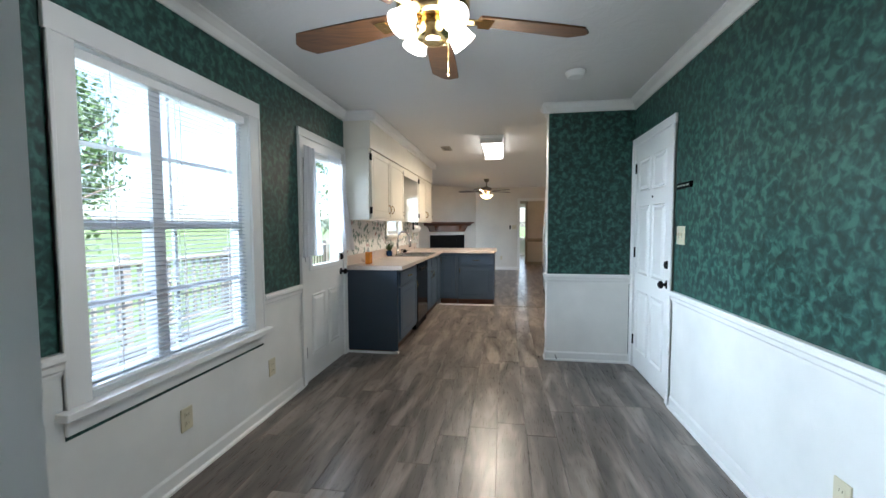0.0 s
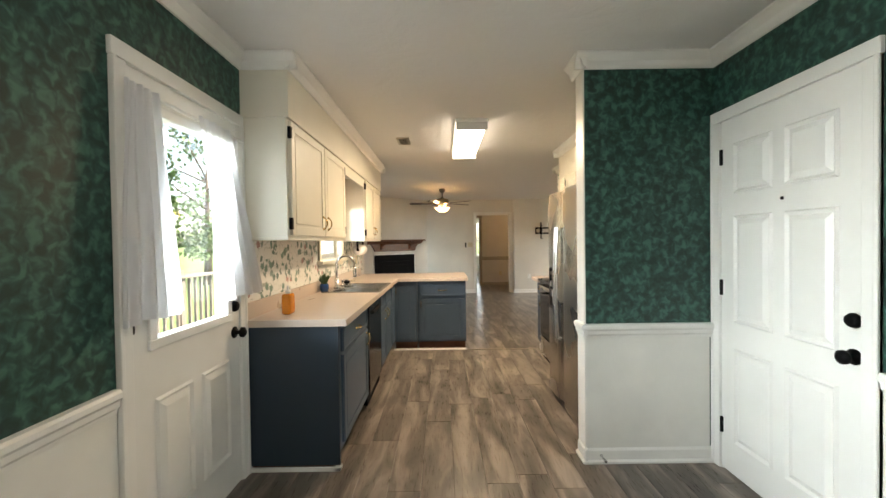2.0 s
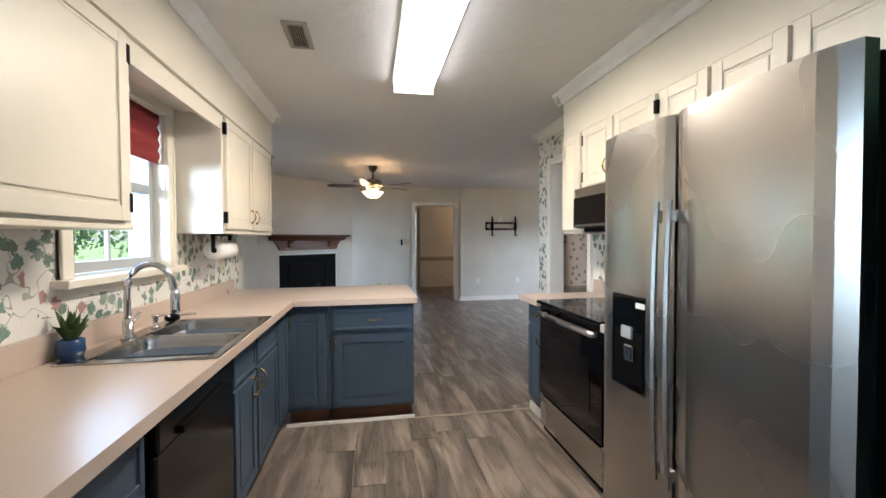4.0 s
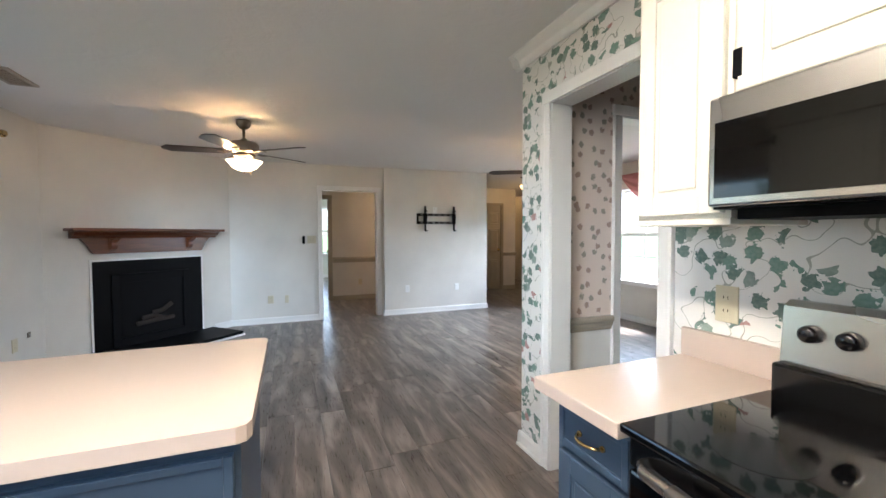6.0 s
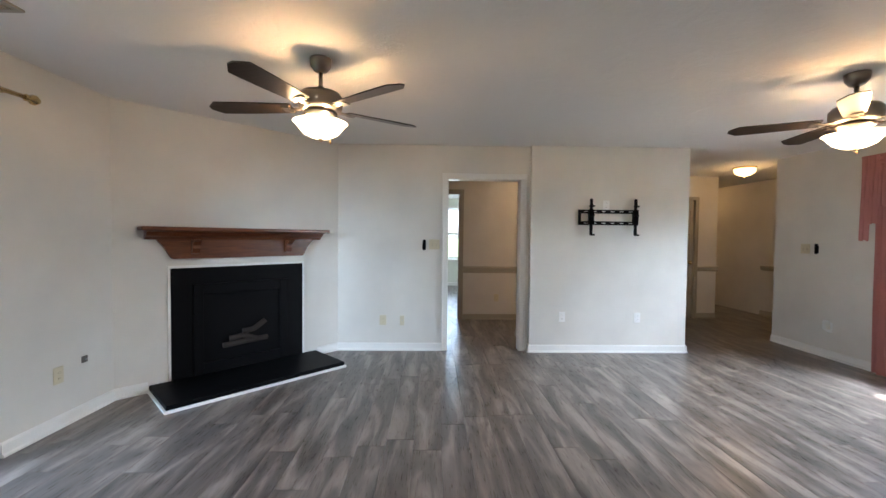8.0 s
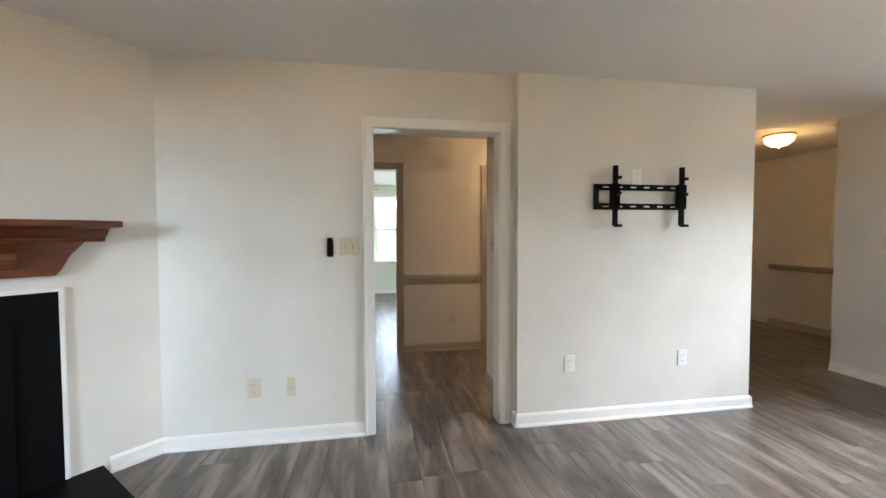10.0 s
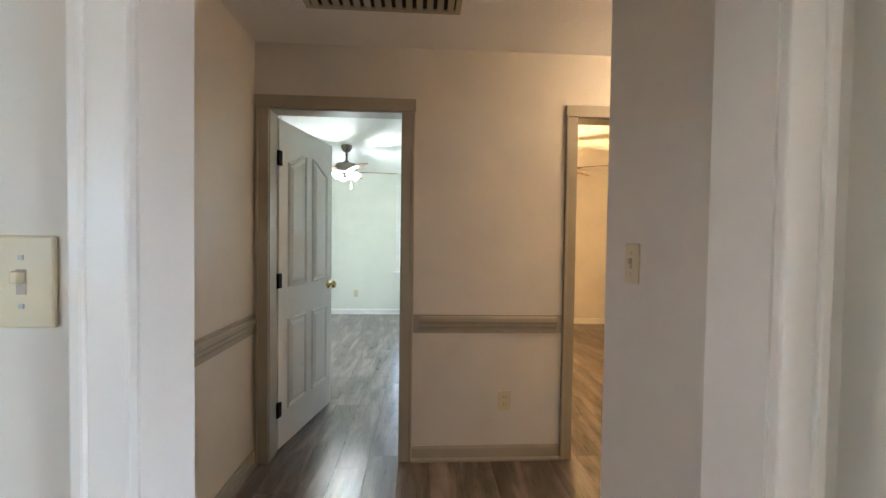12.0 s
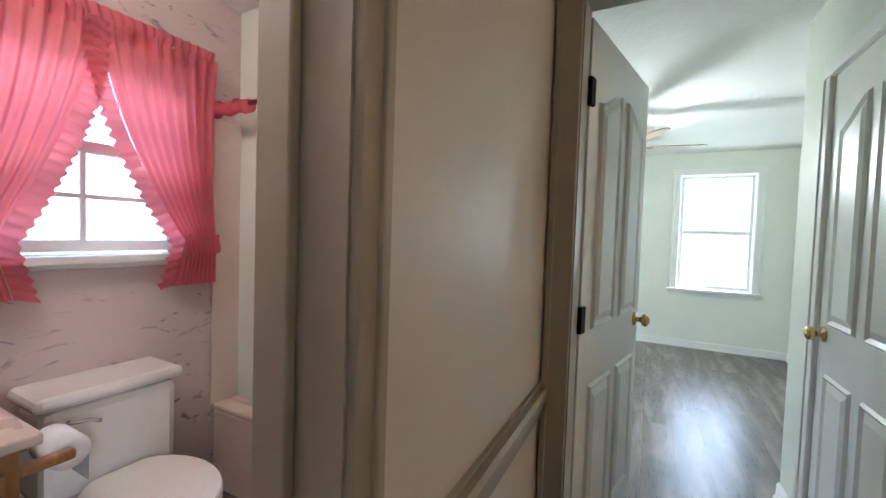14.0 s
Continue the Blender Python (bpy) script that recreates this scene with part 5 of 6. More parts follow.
for (bx_, by_, br_) in ((1.42, 5.45, 0.10), (1.42, 5.82, 0.085), (1.66, 5.45, 0.075), (1.66, 5.82, 0.10)):
    bm = bmesh.new()
    lathe(bm, [(br_ - 0.004, 0.9083), (br_, 0.9086)], 36, (bx_, by_, 0))
    part("burner_ring", bm, M_BLACK, ck, "", True)
part("rear_step", boxes((1.79, 5.255, 0.886, KR - 0.03, 6.017, 0.99), bevel=0.01), M_BLACK, st, "", True)
bm = bmesh.new()
bg = [(1.83, 0.985), (KR - 0.03, 0.985), (KR - 0.03, 1.155), (1.87, 1.155), (1.845, 1.14)]
ends = [[bm.verts.new((x, y, z)) for x, z in bg] for y in (5.255, 6.017)]
m_ = len(bg)
for i in range(m_):
    bm.faces.new((ends[0][i], ends[0][(i + 1) % m_], ends[1][(i + 1) % m_], ends[1][i]))
bm.faces.new(ends[0]); bm.faces.new(ends[1][::-1])
bmesh.ops.recalc_face_normals(bm, faces=bm.faces)
guard = part("backguard", bm, M_STEEL, st, "brushed steel control panel", True)
part("display", boxes((1.828, 5.47, 1.03, 1.842, 5.76, 1.125)), M_BGLASS, guard, "", True)
part("clock_digits", boxes(*[(1.826, 5.60 + 0.016 * i, 1.082, 1.8278, 5.61 + 0.016 * i, 1.10) for i in range(4)]), M_DIGIT, guard, "blue clock digits", True)
for y in (5.95, 5.87, 5.40, 5.32):
    bm = bmesh.new()
    lathe(bm, [(0.024, 0.0), (0.022, -0.02), (0.016, -0.026), (0.004, -0.027)], 18, (1.836, y, 1.075), 'x')
    part("control_knob", bm, M_BLACK, guard, "", True)

# microwave over the range
mw = thing("microwave", (1.7, 5.63, 1.39), "stainless over-range microwave with black glass door", "microwave")
part("case", boxes((1.555, 5.248, 1.40, KR - 0.004, 6.02, 1.668)), M_MATT, mw, "", True)
part("door", boxes((1.53, 5.25, 1.405, 1.555, 6.018, 1.668), bevel=0.006), M_STEEL, mw, "brushed steel door frame", True)
part("door_glass", boxes((1.5265, 5.35, 1.425, 1.532, 6.0, 1.605)), M_BGLASS, mw, "black glass door window", True)
part("control_panel", boxes((1.525, 5.36, 1.43, 1.527, 5.44, 1.60)), M_BLACK, mw, "", True)
part("clock_digits", boxes(*[(1.5235, 5.375 + 0.013 * i, 1.572, 1.525, 5.383 + 0.013 * i, 1.588) for i in range(4)]), M_SASH, mw, "", True)
part("underside", boxes((1.60, 5.40, 1.375, 1.86, 5.99, 1.40)), M_MATT, mw, "", True)

# ---- living room things ----
# fireplace: local x along the angled wall, local -y into the room
FPX, FPY = -1.007, 11.133
fp = thing("fireplace", (FPX, FPY, 0), "black slate fireplace surround with gas firebox", "fireplace", turn=45)
part("surround", boxes((-0.615, -0.012, 0.06, -0.44, 0.0, 1.055), (0.44, -0.012, 0.06, 0.615, 0.0, 1.055), (-0.44, -0.012, 0.90, 0.44, 0.0, 1.055)), M_SLATE, fp, "black slate surround")
part("trim_strip", boxes((-0.635, -0.018, 0.06, -0.615, 0.0, 1.075), (0.615, -0.018, 0.06, 0.635, 0.0, 1.075), (-0.615, -0.018, 1.055, 0.615, 0.0, 1.075)), M_TRIM, fp, "white painted edge strip")
part("firebox_frame", boxes((-0.44, -0.03, 0.06, -0.36, -0.002, 0.90), (0.36, -0.03, 0.06, 0.44, -0.002, 0.90), (-0.36, -0.03, 0.80, 0.36, -0.002, 0.90), (-0.36, -0.03, 0.06, 0.36, -0.002, 0.16), bevel=0.004), M_MATT, fp)
part("firebox", boxes((-0.36, -0.006, 0.16, 0.36, -0.002, 0.80)), M_SLATE, fp)
for i in range(5):
    part("louvre", boxes((-0.35, -0.026, 0.815 + i * 0.016, 0.35, -0.018, 0.823 + i * 0.016)), M_MATT, fp)
for i, (x0, x1, z, tilt) in enumerate(((-0.2, 0.22, 0.30, 4), (-0.14, 0.12, 0.36, -12), (-0.02, 0.2, 0.41, 20))):
    bm = bmesh.new()
    tube(bm, [(x0, -0.035, z), ((x0 + x1) / 2, -0.04, z + 0.012), (x1, -0.035, z + 0.004 * tilt)], 0.026, 9)
    part("gas_log", bm, M_LOG, fp, "grey-brown ceramic log")
hearth = thing("hearth", (FPX, FPY, 0), "low black slate hearth slab with white edge", "hearth", turn=45)
part("slab", boxes((-0.775, -0.60, 0.0, 0.775, -0.002, 0.058), bevel=0.004), M_SLATE, hearth)
part("edge_trim", boxes((-0.79, -0.614, 0.0, 0.79, -0.601, 0.022), (-0.79, -0.601, 0.0, -0.776, -0.01, 0.022), (0.776, -0.601, 0.0, 0.79, -0.01, 0.022)), M_TRIM, hearth, "white quarter-round trim")

mantel = thing("mantel_shelf", (FPX, FPY, 1.14), "varnished reddish wood mantel shelf with carved brackets", "mantel", turn=45)
part("shelf", boxes((-0.845, -0.20, 0.245, 0.845, -0.002, 0.28), bevel=0.010), M_MANTEL, mantel)
bm = bmesh.new()
sweep(bm, [(0.0, 0.17), (0.06, 0.17), (0.07, 0.19), (0.10, 0.205), (0.13, 0.235), (0.165, 0.245), (0.0, 0.245)], (-0.80, -0.002, 0), (0.80, -0.002, 0), (0, -1, 0))
part("cove_moulding", bm, M_MANTEL, mantel)
bm = bmesh.new()
ol = [(-0.62, 0.02), (-0.60, 0.0), (0.60, 0.0), (0.62, 0.02), (0.66, 0.10), (0.72, 0.17), (-0.72, 0.17), (-0.66, 0.10)]
a = [bm.verts.new((x, -0.002, z)) for x, z in ol]
b = [bm.verts.new((x, -0.045, z)) for x, z in ol]
bm.faces.new(a); bm.faces.new(b[::-1])
for i in range(len(ol)):
    bm.faces.new((a[i], a[(i + 1) % len(ol)], b[(i + 1) % len(ol)], b[i]))
bmesh.ops.recalc_face_normals(bm, faces=bm.faces)
part("apron", bm, M_MANTEL, mantel)
for x in (-0.43, 0.43):
    bm = bmesh.new()
    pr = [(-0.045, 0.04), (-0.075, 0.05), (-0.09, 0.09), (-0.085, 0.12), (-0.12, 0.15), (-0.16, 0.17), (-0.045, 0.17)]
    e0 = [[bm.verts.new((xx, y, z)) for y, z in pr] for xx in (x - 0.03, x + 0.03)]
    for i in range(len(pr)):
        bm.faces.new((e0[0][i], e0[0][(i + 1) % len(pr)], e0[1][(i + 1) % len(pr)], e0[1][i]))
    bm.faces.new(e0[0]); bm.faces.new(e0[1][::-1])
    bmesh.ops.recalc_face_normals(bm, faces=bm.faces)
    part("bracket", bm, M_MANTEL, mantel)

# sliding glass door
sd = thing("sliding_door", (LW, 8.53, 0), "white framed sliding glass patio door, closed", "door")
sd["kind"] = "structure"
part("outer_frame", boxes((LW - 0.10, 7.65, 0.0, LW + 0.012, 7.70, 1.98), (LW - 0.10, 9.49, 0.0, LW + 0.012, 9.54, 1.98), (LW - 0.10, 7.70, 1.93, LW + 0.012, 9.49, 1.98), (LW - 0.10, 7.70, 0.0, LW + 0.012, 9.49, 0.045), bevel=0.004), M_BLINDFRAME, sd, "", True)
for y0, y1, p in ((7.70, 8.62, -0.075), (8.56, 9.49, -0.035)):
    part("panel_frame", boxes((LW + p, y0, 0.045, LW + p + 0.03, y0 + 0.065, 1.93), (LW + p, y1 - 0.065, 0.045, LW + p + 0.03, y1, 1.93), (LW + p, y0 + 0.065, 0.045, LW + p + 0.03, y1 - 0.065, 0.13), (LW + p, y0 + 0.065, 1.86, LW + p + 0.03, y1 - 0.065, 1.93), bevel=0.004), M_BLINDFRAME, sd, "", True)
    g = part("pane", boxes((LW + p + 0.012, y0 + 0.065, 0.13, LW + p + 0.018, y1 - 0.065, 1.86)), M_GLASS, sd, "clear glass pane", True)
    g.visible_shadow = False
bm = bmesh.new()
tube(bm, [(LW - 0.005, 9.455, 0.92), (LW + 0.035, 9.455, 0.94), (LW + 0.035, 9.455, 1.08), (LW - 0.005, 9.455, 1.10)], 0.010, 8)
part("pull_handle", bm, M_BRASS, sd, "brass pull handle", True)

rod = thing("curtain_rod", (LW + 0.09, 8.5, 2.18), "antique brass curtain rod over the sliding door", "curtain rod")
bm = bmesh.new()
tube(bm, [(LW + 0.10, 7.45, 2.18), (LW + 0.10, 9.65, 2.18)], 0.014, 12)
part("pole", bm, M_BRASS, rod, "", True)
bm = bmesh.new()
lathe(bm, [(0.014, 0.0), (0.022, 0.008), (0.012, 0.02), (0.03, 0.045), (0.032, 0.06), (0.018, 0.085), (0.006, 0.095)], 16, (LW + 0.10, 9.65, 2.18), 'y')
part("finial", bm, M_BRASS, rod, "", True)
for y in (7.6, 9.53):
    part("bracket", boxes((LW, y - 0.012, 2.165, LW + 0.10, y + 0.012, 2.178), (LW, y - 0.018, 2.12, LW + 0.006, y + 0.018, 2.22), bevel=0.002), M_BRASS, rod, "", True)

# rose drapes with a swagged valance
dr = thing("window_drapes", (RW - 0.10, 10.05, 2.2), "dusty rose drapes with a swagged valance", "curtain")
for y0, y1 in ((9.02, 9.42), (10.68, 11.10)):
    bm = bmesh.new()
    curtain_sheet(bm, 0, 0, 0.02, 2.14, 0.028, 6, RW - 0.10, (y0, y1), (y0 + 0.02, y1 - 0.02))
    part("drape_panel", bm, M_ROSE, dr, "", True)
part("cornice_board", boxes((RW - 0.20, 8.95, 2.20, RW - 0.002, 11.16, 2.225)), M_ROSE, dr, "", True)


def swag(y0, y1, depth, x):
    """A draped swag: folds that sag between two points."""
    bm = bmesh.new()
    rows, cols = 18, 18
    g = []
    for j in range(rows + 1):
        v = j / rows
        row = []
        for i in range(cols + 1):
            u = i / cols
            sag = math.sin(math.pi * u)
            z = 2.215 - v * depth * (0.12 + 0.88 * sag)
            xo = x - 0.035 * sag * math.sin(v * math.pi) - 0.016 * math.sin(v * 6 * math.pi) * (0.3 + sag)
            row.append(bm.verts.new((xo, y0 + (y1 - y0) * (u + (0.5 - u) * v * 0.12), z)))
        g.append(row)
    for j in range(rows):
        for i in range(cols):
            f = bm.faces.new((g[j][i], g[j][i + 1], g[j + 1][i + 1], g[j + 1][i]))
            f.smooth = True
    return bm


for y0, y1 in ((9.0, 10.1), (10.0, 11.1)):
    part("swag", swag(y0, y1, 0.42, RW - 0.19), M_ROSE, dr, "", True)
for y0, s in ((8.96, 1), (11.14, -1)):
    for i in range(4):
        bm = bmesh.new()
        curtain_sheet(bm, 0, 0, 2.215 - 0.85 + i * 0.17, 2.215, 0.016, 2, RW - 0.215 + 0.008 * i, tuple(sorted((y0 + s * 0.07 * i, y0 + s * 0.07 * (i + 1.2)))), None or tuple(sorted((y0 + s * 0.07 * i, y0 + s * 0.07 * (i + 1.2)))), 8)
        part("tail", bm, M_ROSE, dr, "", True)

# television bracket
tv = thing("tv_wall_bracket", (2.93, 11.818, 1.607), "black steel tilting television wall bracket", "tv bracket")
for z in (0.068, -0.068):
    part("rail", boxes((-0.355, -0.022, z - 0.022, 0.355, -0.002, z + 0.022), bevel=0.003), M_MATT, tv)
    for i in range(6):
        x = -0.27 + i * 0.107
        part("slot", boxes((x - 0.022, -0.0235, z - 0.004, x + 0.022, -0.0222, z + 0.004)), M_WHITEP, tv)
for x in (-0.355, 0.325):
    part("end_plate", boxes((x, -0.03, -0.09, x + 0.03, -0.002, 0.09), bevel=0.003), M_MATT, tv)
for x in (-0.215, 0.31):
    arm = part("arm", boxes((x - 0.014, -0.065, -0.205, x + 0.014, -0.035, 0.215), (x - 0.014, -0.085, -0.215, x + 0.034, -0.055, -0.195), (x - 0.03, -0.065, -0.085, x + 0.03, -0.024, 0.09), bevel=0.003), M_MATT, tv)
    bm = bmesh.new()
    lathe(bm, [(0.012, -0.03), (0.012, 0.03)], 10, (x, -0.07, 0.13), 'x')
    part("knob", bm, M_MATT, arm)
    bm = bmesh.new()
    lathe(bm, [(0.012, -0.03), (0.012, 0.03)], 10, (x, -0.07, 0.02), 'x')
    part("knob", bm, M_MATT, arm)


def plate(name, x, y, z, turn, wide, label, material=None, kind="outlet", high=0.118, category=None):
    """A wall plate; local -y faces the room."""
    p = thing(name, (x, y, z), label, category or kind, turn=turn)
    m = material or M_IVORY
    part("cover", boxes((-wide / 2, -0.007, -high / 2, wide / 2, 0.0, high / 2), bevel=0.003), m, p)
    if kind == "outlet":
        for s in (-0.022, 0.022):
            part("socket", boxes((-0.016, -0.0095, s - 0.014, 0.016, -0.007, s + 0.014), bevel=0.001), m, p)
            part("slot", boxes((-0.008, -0.0102, s - 0.004, -0.006, -0.0096, s + 0.006), (0.006, -0.0102, s - 0.004, 0.008, -0.0096, s + 0.006)), M_MATT, p)
    elif kind == "switch":
        n = max(1, round(wide / 0.06))
        for i in range(n):
            xx = (i - (n - 1) / 2) * 0.046
            part("toggle", boxes((xx - 0.005, -0.018, -0.002, xx + 0.005, -0.007, 0.014), bevel=0.002), m, p)
            part("slot", boxes((xx - 0.006, -0.0078, -0.016, xx + 0.006, -0.0071, 0.016), ), M_TAN, p)
            part("screw", boxes((xx - 0.003, -0.0085, 0.028, xx + 0.003, -0.007, 0.034), (xx - 0.003, -0.0085, -0.034, xx + 0.003, -0.007, -0.028)), M_SASH, p)
    else:
        part("jack", boxes((-0.006, -0.014, -0.006, 0.006, -0.007, 0.006), bevel=0.002), M_SASH, p)
    return p


# faces: turn 0 looks to -y, 90 to +x, -90 to -x
plate("outlet", L + 0.006, 1.62, 0.32, 90, 0.075, "ivory wall outlet in the wainscot")
plate("outlet", L + 0.006, 2.38, 0.32, 90, 0.075, "ivory wall outlet in the wainscot")
plate("outlet", R - 0.006, 1.39, 0.35, -90, 0.075, "ivory wall outlet in the wainscot")
plate("light_switch", R, 2.763, 1.232, -90, 0.12, "ivory double light switch beside the door", kind="switch", high=0.125)
plate("outlet", KR, 6.22, 1.105, -90, 0.075, "ivory outlet on ivy wallpaper", high=0.122)
plate("outlet", L, 6.75, 1.13, 90, 0.075, "ivory outlet on ivy wallpaper")
plate("outlet", 0.282, 11.888, 0.362, 0, 0.078, "ivory outlet on the cream wall")
plate("cable_jack", 0.51, 11.888, 0.357, 0, 0.05, "small ivory cable jack plate", kind="jack", category="wall jack")
plate("light_switch", 0.885, 11.888, 1.268, 0, 0.125, "ivory double light switch beside the doorway", kind="switch")
plate("outlet", 2.408, 11.818, 0.425, 0, 0.075, "white outlet on the cream wall", M_WHITEP)
plate("outlet", 3.312, 11.818, 0.42, 0, 0.075, "white outlet on the cream wall", M_WHITEP)
plate("outlet", 2.912, 11.818, 1.75, 0, 0.075, "white outlet above the bracket", M_WHITEP)
plate("outlet", 1.928, 13.715, 0.36, 0, 0.075, "tan outlet under the hall chair rail")
plate("light_switch", 2.045, 12.505, 1.265, -90, 0.075, "ivory light switch in the hall", kind="switch")
plate("outlet", LW, 9.94, 0.37, 90, 0.075, "ivory outlet near the fireplace")
plate("cable_jack", LW, 10.15, 0.42, 90, 0.05, "small dark cable jack", M_NICKEL, "jack", 0.05, "wall jack")
plate("outlet", RW, 11.62, 0.36, -90, 0.075, "white outlet with a plug-in freshener", M_WHITEP)
plate("light_switch", RW, 11.95, 1.26, -90, 0.12, "ivory double light switch on the cream wall", kind="switch")
plate("light_switch", 3.16, 14.32, 1.26, -90, 0.10, "tan light switch in the second bedroom", kind="switch")
plate("outlet", 0.3, 18.35, 0.36, 0, 0.075, "ivory outlet on the bedroom wall")
plate("outlet", 6.85, 13.3, 0.36, -90, 0.075, "ivory outlet in the foyer")
for x, y, turn in ((0.765, 11.888, 0), (RW, 11.80, -90)):
    rm = thing("remote_holder", (x, y, 1.262), "slim black fan remote in a wall cradle", "remote", turn=turn)
    part("remote", boxes((-0.018, -0.024, -0.062, 0.018, -0.006, 0.062), bevel=0.008), M_MATT, rm)
    part("cradle", boxes((-0.02, -0.006, -0.05, 0.02, 0.0, 0.04), bevel=0.002), M_MATT, rm)
fr_ = thing("plug_in_freshener", (RW - 0.008, 11.62, 0.33), "small white plug-in air freshener", "air freshener")
part("case", boxes((-0.06, -0.025, 0.0, -0.004, 0.025, 0.11), bevel=0.012), M_WHITEP, fr_)
hk = thing("key_rack", (R, 2.72, 1.563), "small dark wooden key rack on the green wall", "key rack", turn=-90)
part("board", boxes((-0.105, -0.018, -0.02, 0.105, 0.0, 0.02), bevel=0.003), M_MATT, hk)
for i in range(4):
    part("bar", boxes((-0.085 + i * 0.045, -0.0195, -0.006, -0.05 + i * 0.045, -0.0182, 0.004)), M_TAN, hk)
ds = thing("door_stop", (1.10, 3.77, 0.05), "small spring door stop on the baseboard", "door stop")
bm = bmesh.new()
lathe(bm, [(0.009, 0.0), (0.006, -0.01), (0.006, -0.055), (0.009, -0.058), (0.009, -0.07)], 10, (0, 0, 0), 'y')
part("spring", bm, M_CHROME, ds)
pk = thing("peephole", (R - 0.004, 3.30, 1.53), "tiny black door peephole", "peephole")
bm = bmesh.new()
lathe(bm, [(0.008, 0.0), (0.008, -0.006), (0.004, -0.008)], 12, (0, 0, 0), 'x')
part("ring", bm, M_MATT, pk)
structure("threshold_strip", boxes((0.45, 6.335, 0.001, 1.37, 6.36, 0.006)), M_TAN, "thin floor transition strip")

# ---- bathroom ----
tl = thing("toilet", (-0.84, 13.19, 0), "white porcelain toilet with closed lid", "toilet")
tank = part("tank", boxes((-1.18, 12.985, 0.37, -0.96, 13.40, 0.705), bevel=0.03), M_PORC, tl, "", True)
part("tank_lid", boxes((-1.19, 12.965, 0.705, -0.945, 13.42, 0.755), bevel=0.02), M_PORC, tl, "", True)
bm = bmesh.new()
tube(bm, [(-0.955, 13.05, 0.66), (-0.935, 13.05, 0.66), (-0.93, 13.10, 0.655), (-0.93, 13.13, 0.64)], 0.007, 8)
part("flush_lever", bm, M_CHROME, tank, "", True)


def oval(bm, cx, cy, hx, hy, rows, n=28):
    """Stacked ovals, blunt towards -x: rows of (scale, height, shift)."""
    rings = []
    for s, z, dx in rows:
        ring = []
        for i in range(n):
            a = 2 * math.pi * i / n
            c = math.cos(a)
            ring.append(bm.verts.new((cx + dx + hx * s * (c if c > 0 else max(c, -0.88)), cy + hy * s * math.sin(a), z)))
        rings.append(ring)
    for a, b in zip(rings, rings[1:]):
        for i in range(n):
            f = bm.faces.new((a[i], a[(i + 1) % n], b[(i + 1) % n], b[i]))
            f.smooth = True
    bm.faces.new(rings[0][::-1]); bm.faces.new(rings[-1])
    bmesh.ops.recalc_face_normals(bm, faces=bm.faces)
    return bm


part("bowl", oval(bmesh.new(), -0.72, 13.19, 0.24, 0.18, [(0.55, 0.0, -0.03), (0.5, 0.12, -0.03), (0.72, 0.25, -0.01), (0.97, 0.36, 0), (1.0, 0.39, 0)]), M_PORC, tl, "", True)
part("seat", oval(bmesh.new(), -0.72, 13.19, 0.25, 0.19, [(0.98, 0.392, 0), (1.0, 0.40, 0), (0.99, 0.412, 0)]), M_PORC, tl, "", True)
part("lid", oval(bmesh.new(), -0.72, 13.19, 0.25, 0.19, [(0.99, 0.414, 0), (1.0, 0.424, 0), (0.97, 0.436, 0)]), M_PORC, tl, "", True)
va = thing("vanity", (-0.85, 12.5, 0), "golden oak bathroom vanity with cream top", "vanity")
part("body", boxes((BL + 0.005, 12.13, 0.0, -0.66, 12.85, 0.755)), M_OAK, va, "", True)
part("door", boxes((-0.66, 12.18, 0.12, -0.642, 12.48, 0.70), bevel=0.004), M_OAK, va, "", True)
part("door", boxes((-0.66, 12.52, 0.12, -0.642, 12.82, 0.70), bevel=0.004), M_OAK, va, "", True)
part("countertop", boxes((BL + 0.005, 12.13, 0.755, -0.62, 12.885, 0.785), bevel=0.006), M_LAM, va, "", True)
tp = thing("toilet_paper_holder", (-0.76, 12.92, 0.66), "oak holder with a white paper roll", "toilet paper")
for x in (-0.10, 0.06):
    part("arm", boxes((x, -0.07, 0.0, x + 0.03, 0.05, 0.03), bevel=0.008), M_OAK, tp)
bm = bmesh.new()
lathe(bm, [(0.02, -0.065), (0.05, -0.065), (0.05, 0.055), (0.02, 0.055)], 22, (0, 0.045, 0.01), 'x')
part("roll", bm, M_PAPER, tp)
part("loose_sheet", boxes((-0.06, 0.092, -0.10, 0.05, 0.094, 0.0)), M_PAPER, tp)
tb = thing("bathtub", (-0.43, 14.07, 0), "almond bathtub with moulded apron", "bathtub")
part("apron", boxes((BL + 0.004, 13.705, 0.0, HL - T - 0.004, 13.735, 0.40), bevel=0.008), M_TUB, tb, "", True)
part("rim", boxes((BL + 0.004, 13.70, 0.40, HL - T - 0.004, 13.79, 0.43), (BL + 0.004, 14.37, 0.40, HL - T - 0.004, 14.448, 0.43), (BL + 0.004, 13.79, 0.40, BL + 0.10, 14.37, 0.43), (HL - T - 0.10, 13.79, 0.40, HL - T - 0.004, 14.37, 0.43), bevel=0.01), M_TUB, tb, "", True)
part("basin", boxes((BL + 0.10, 13.79, 0.06, HL - T - 0.10, 14.37, 0.09)), M_TUB, tb, "", True)
su = structure("tub_surround", boxes((BL + 0.001, 13.69, 0.43, BL + 0.012, 14.448, 1.86), (HL - T - 0.012, 13.69, 0.43, HL - T - 0.001, 14.448, 1.86), (BL + 0.012, 14.438, 0.43, HL - T - 0.012, 14.449, 1.86)), M_TUB, "almond tub surround panels")
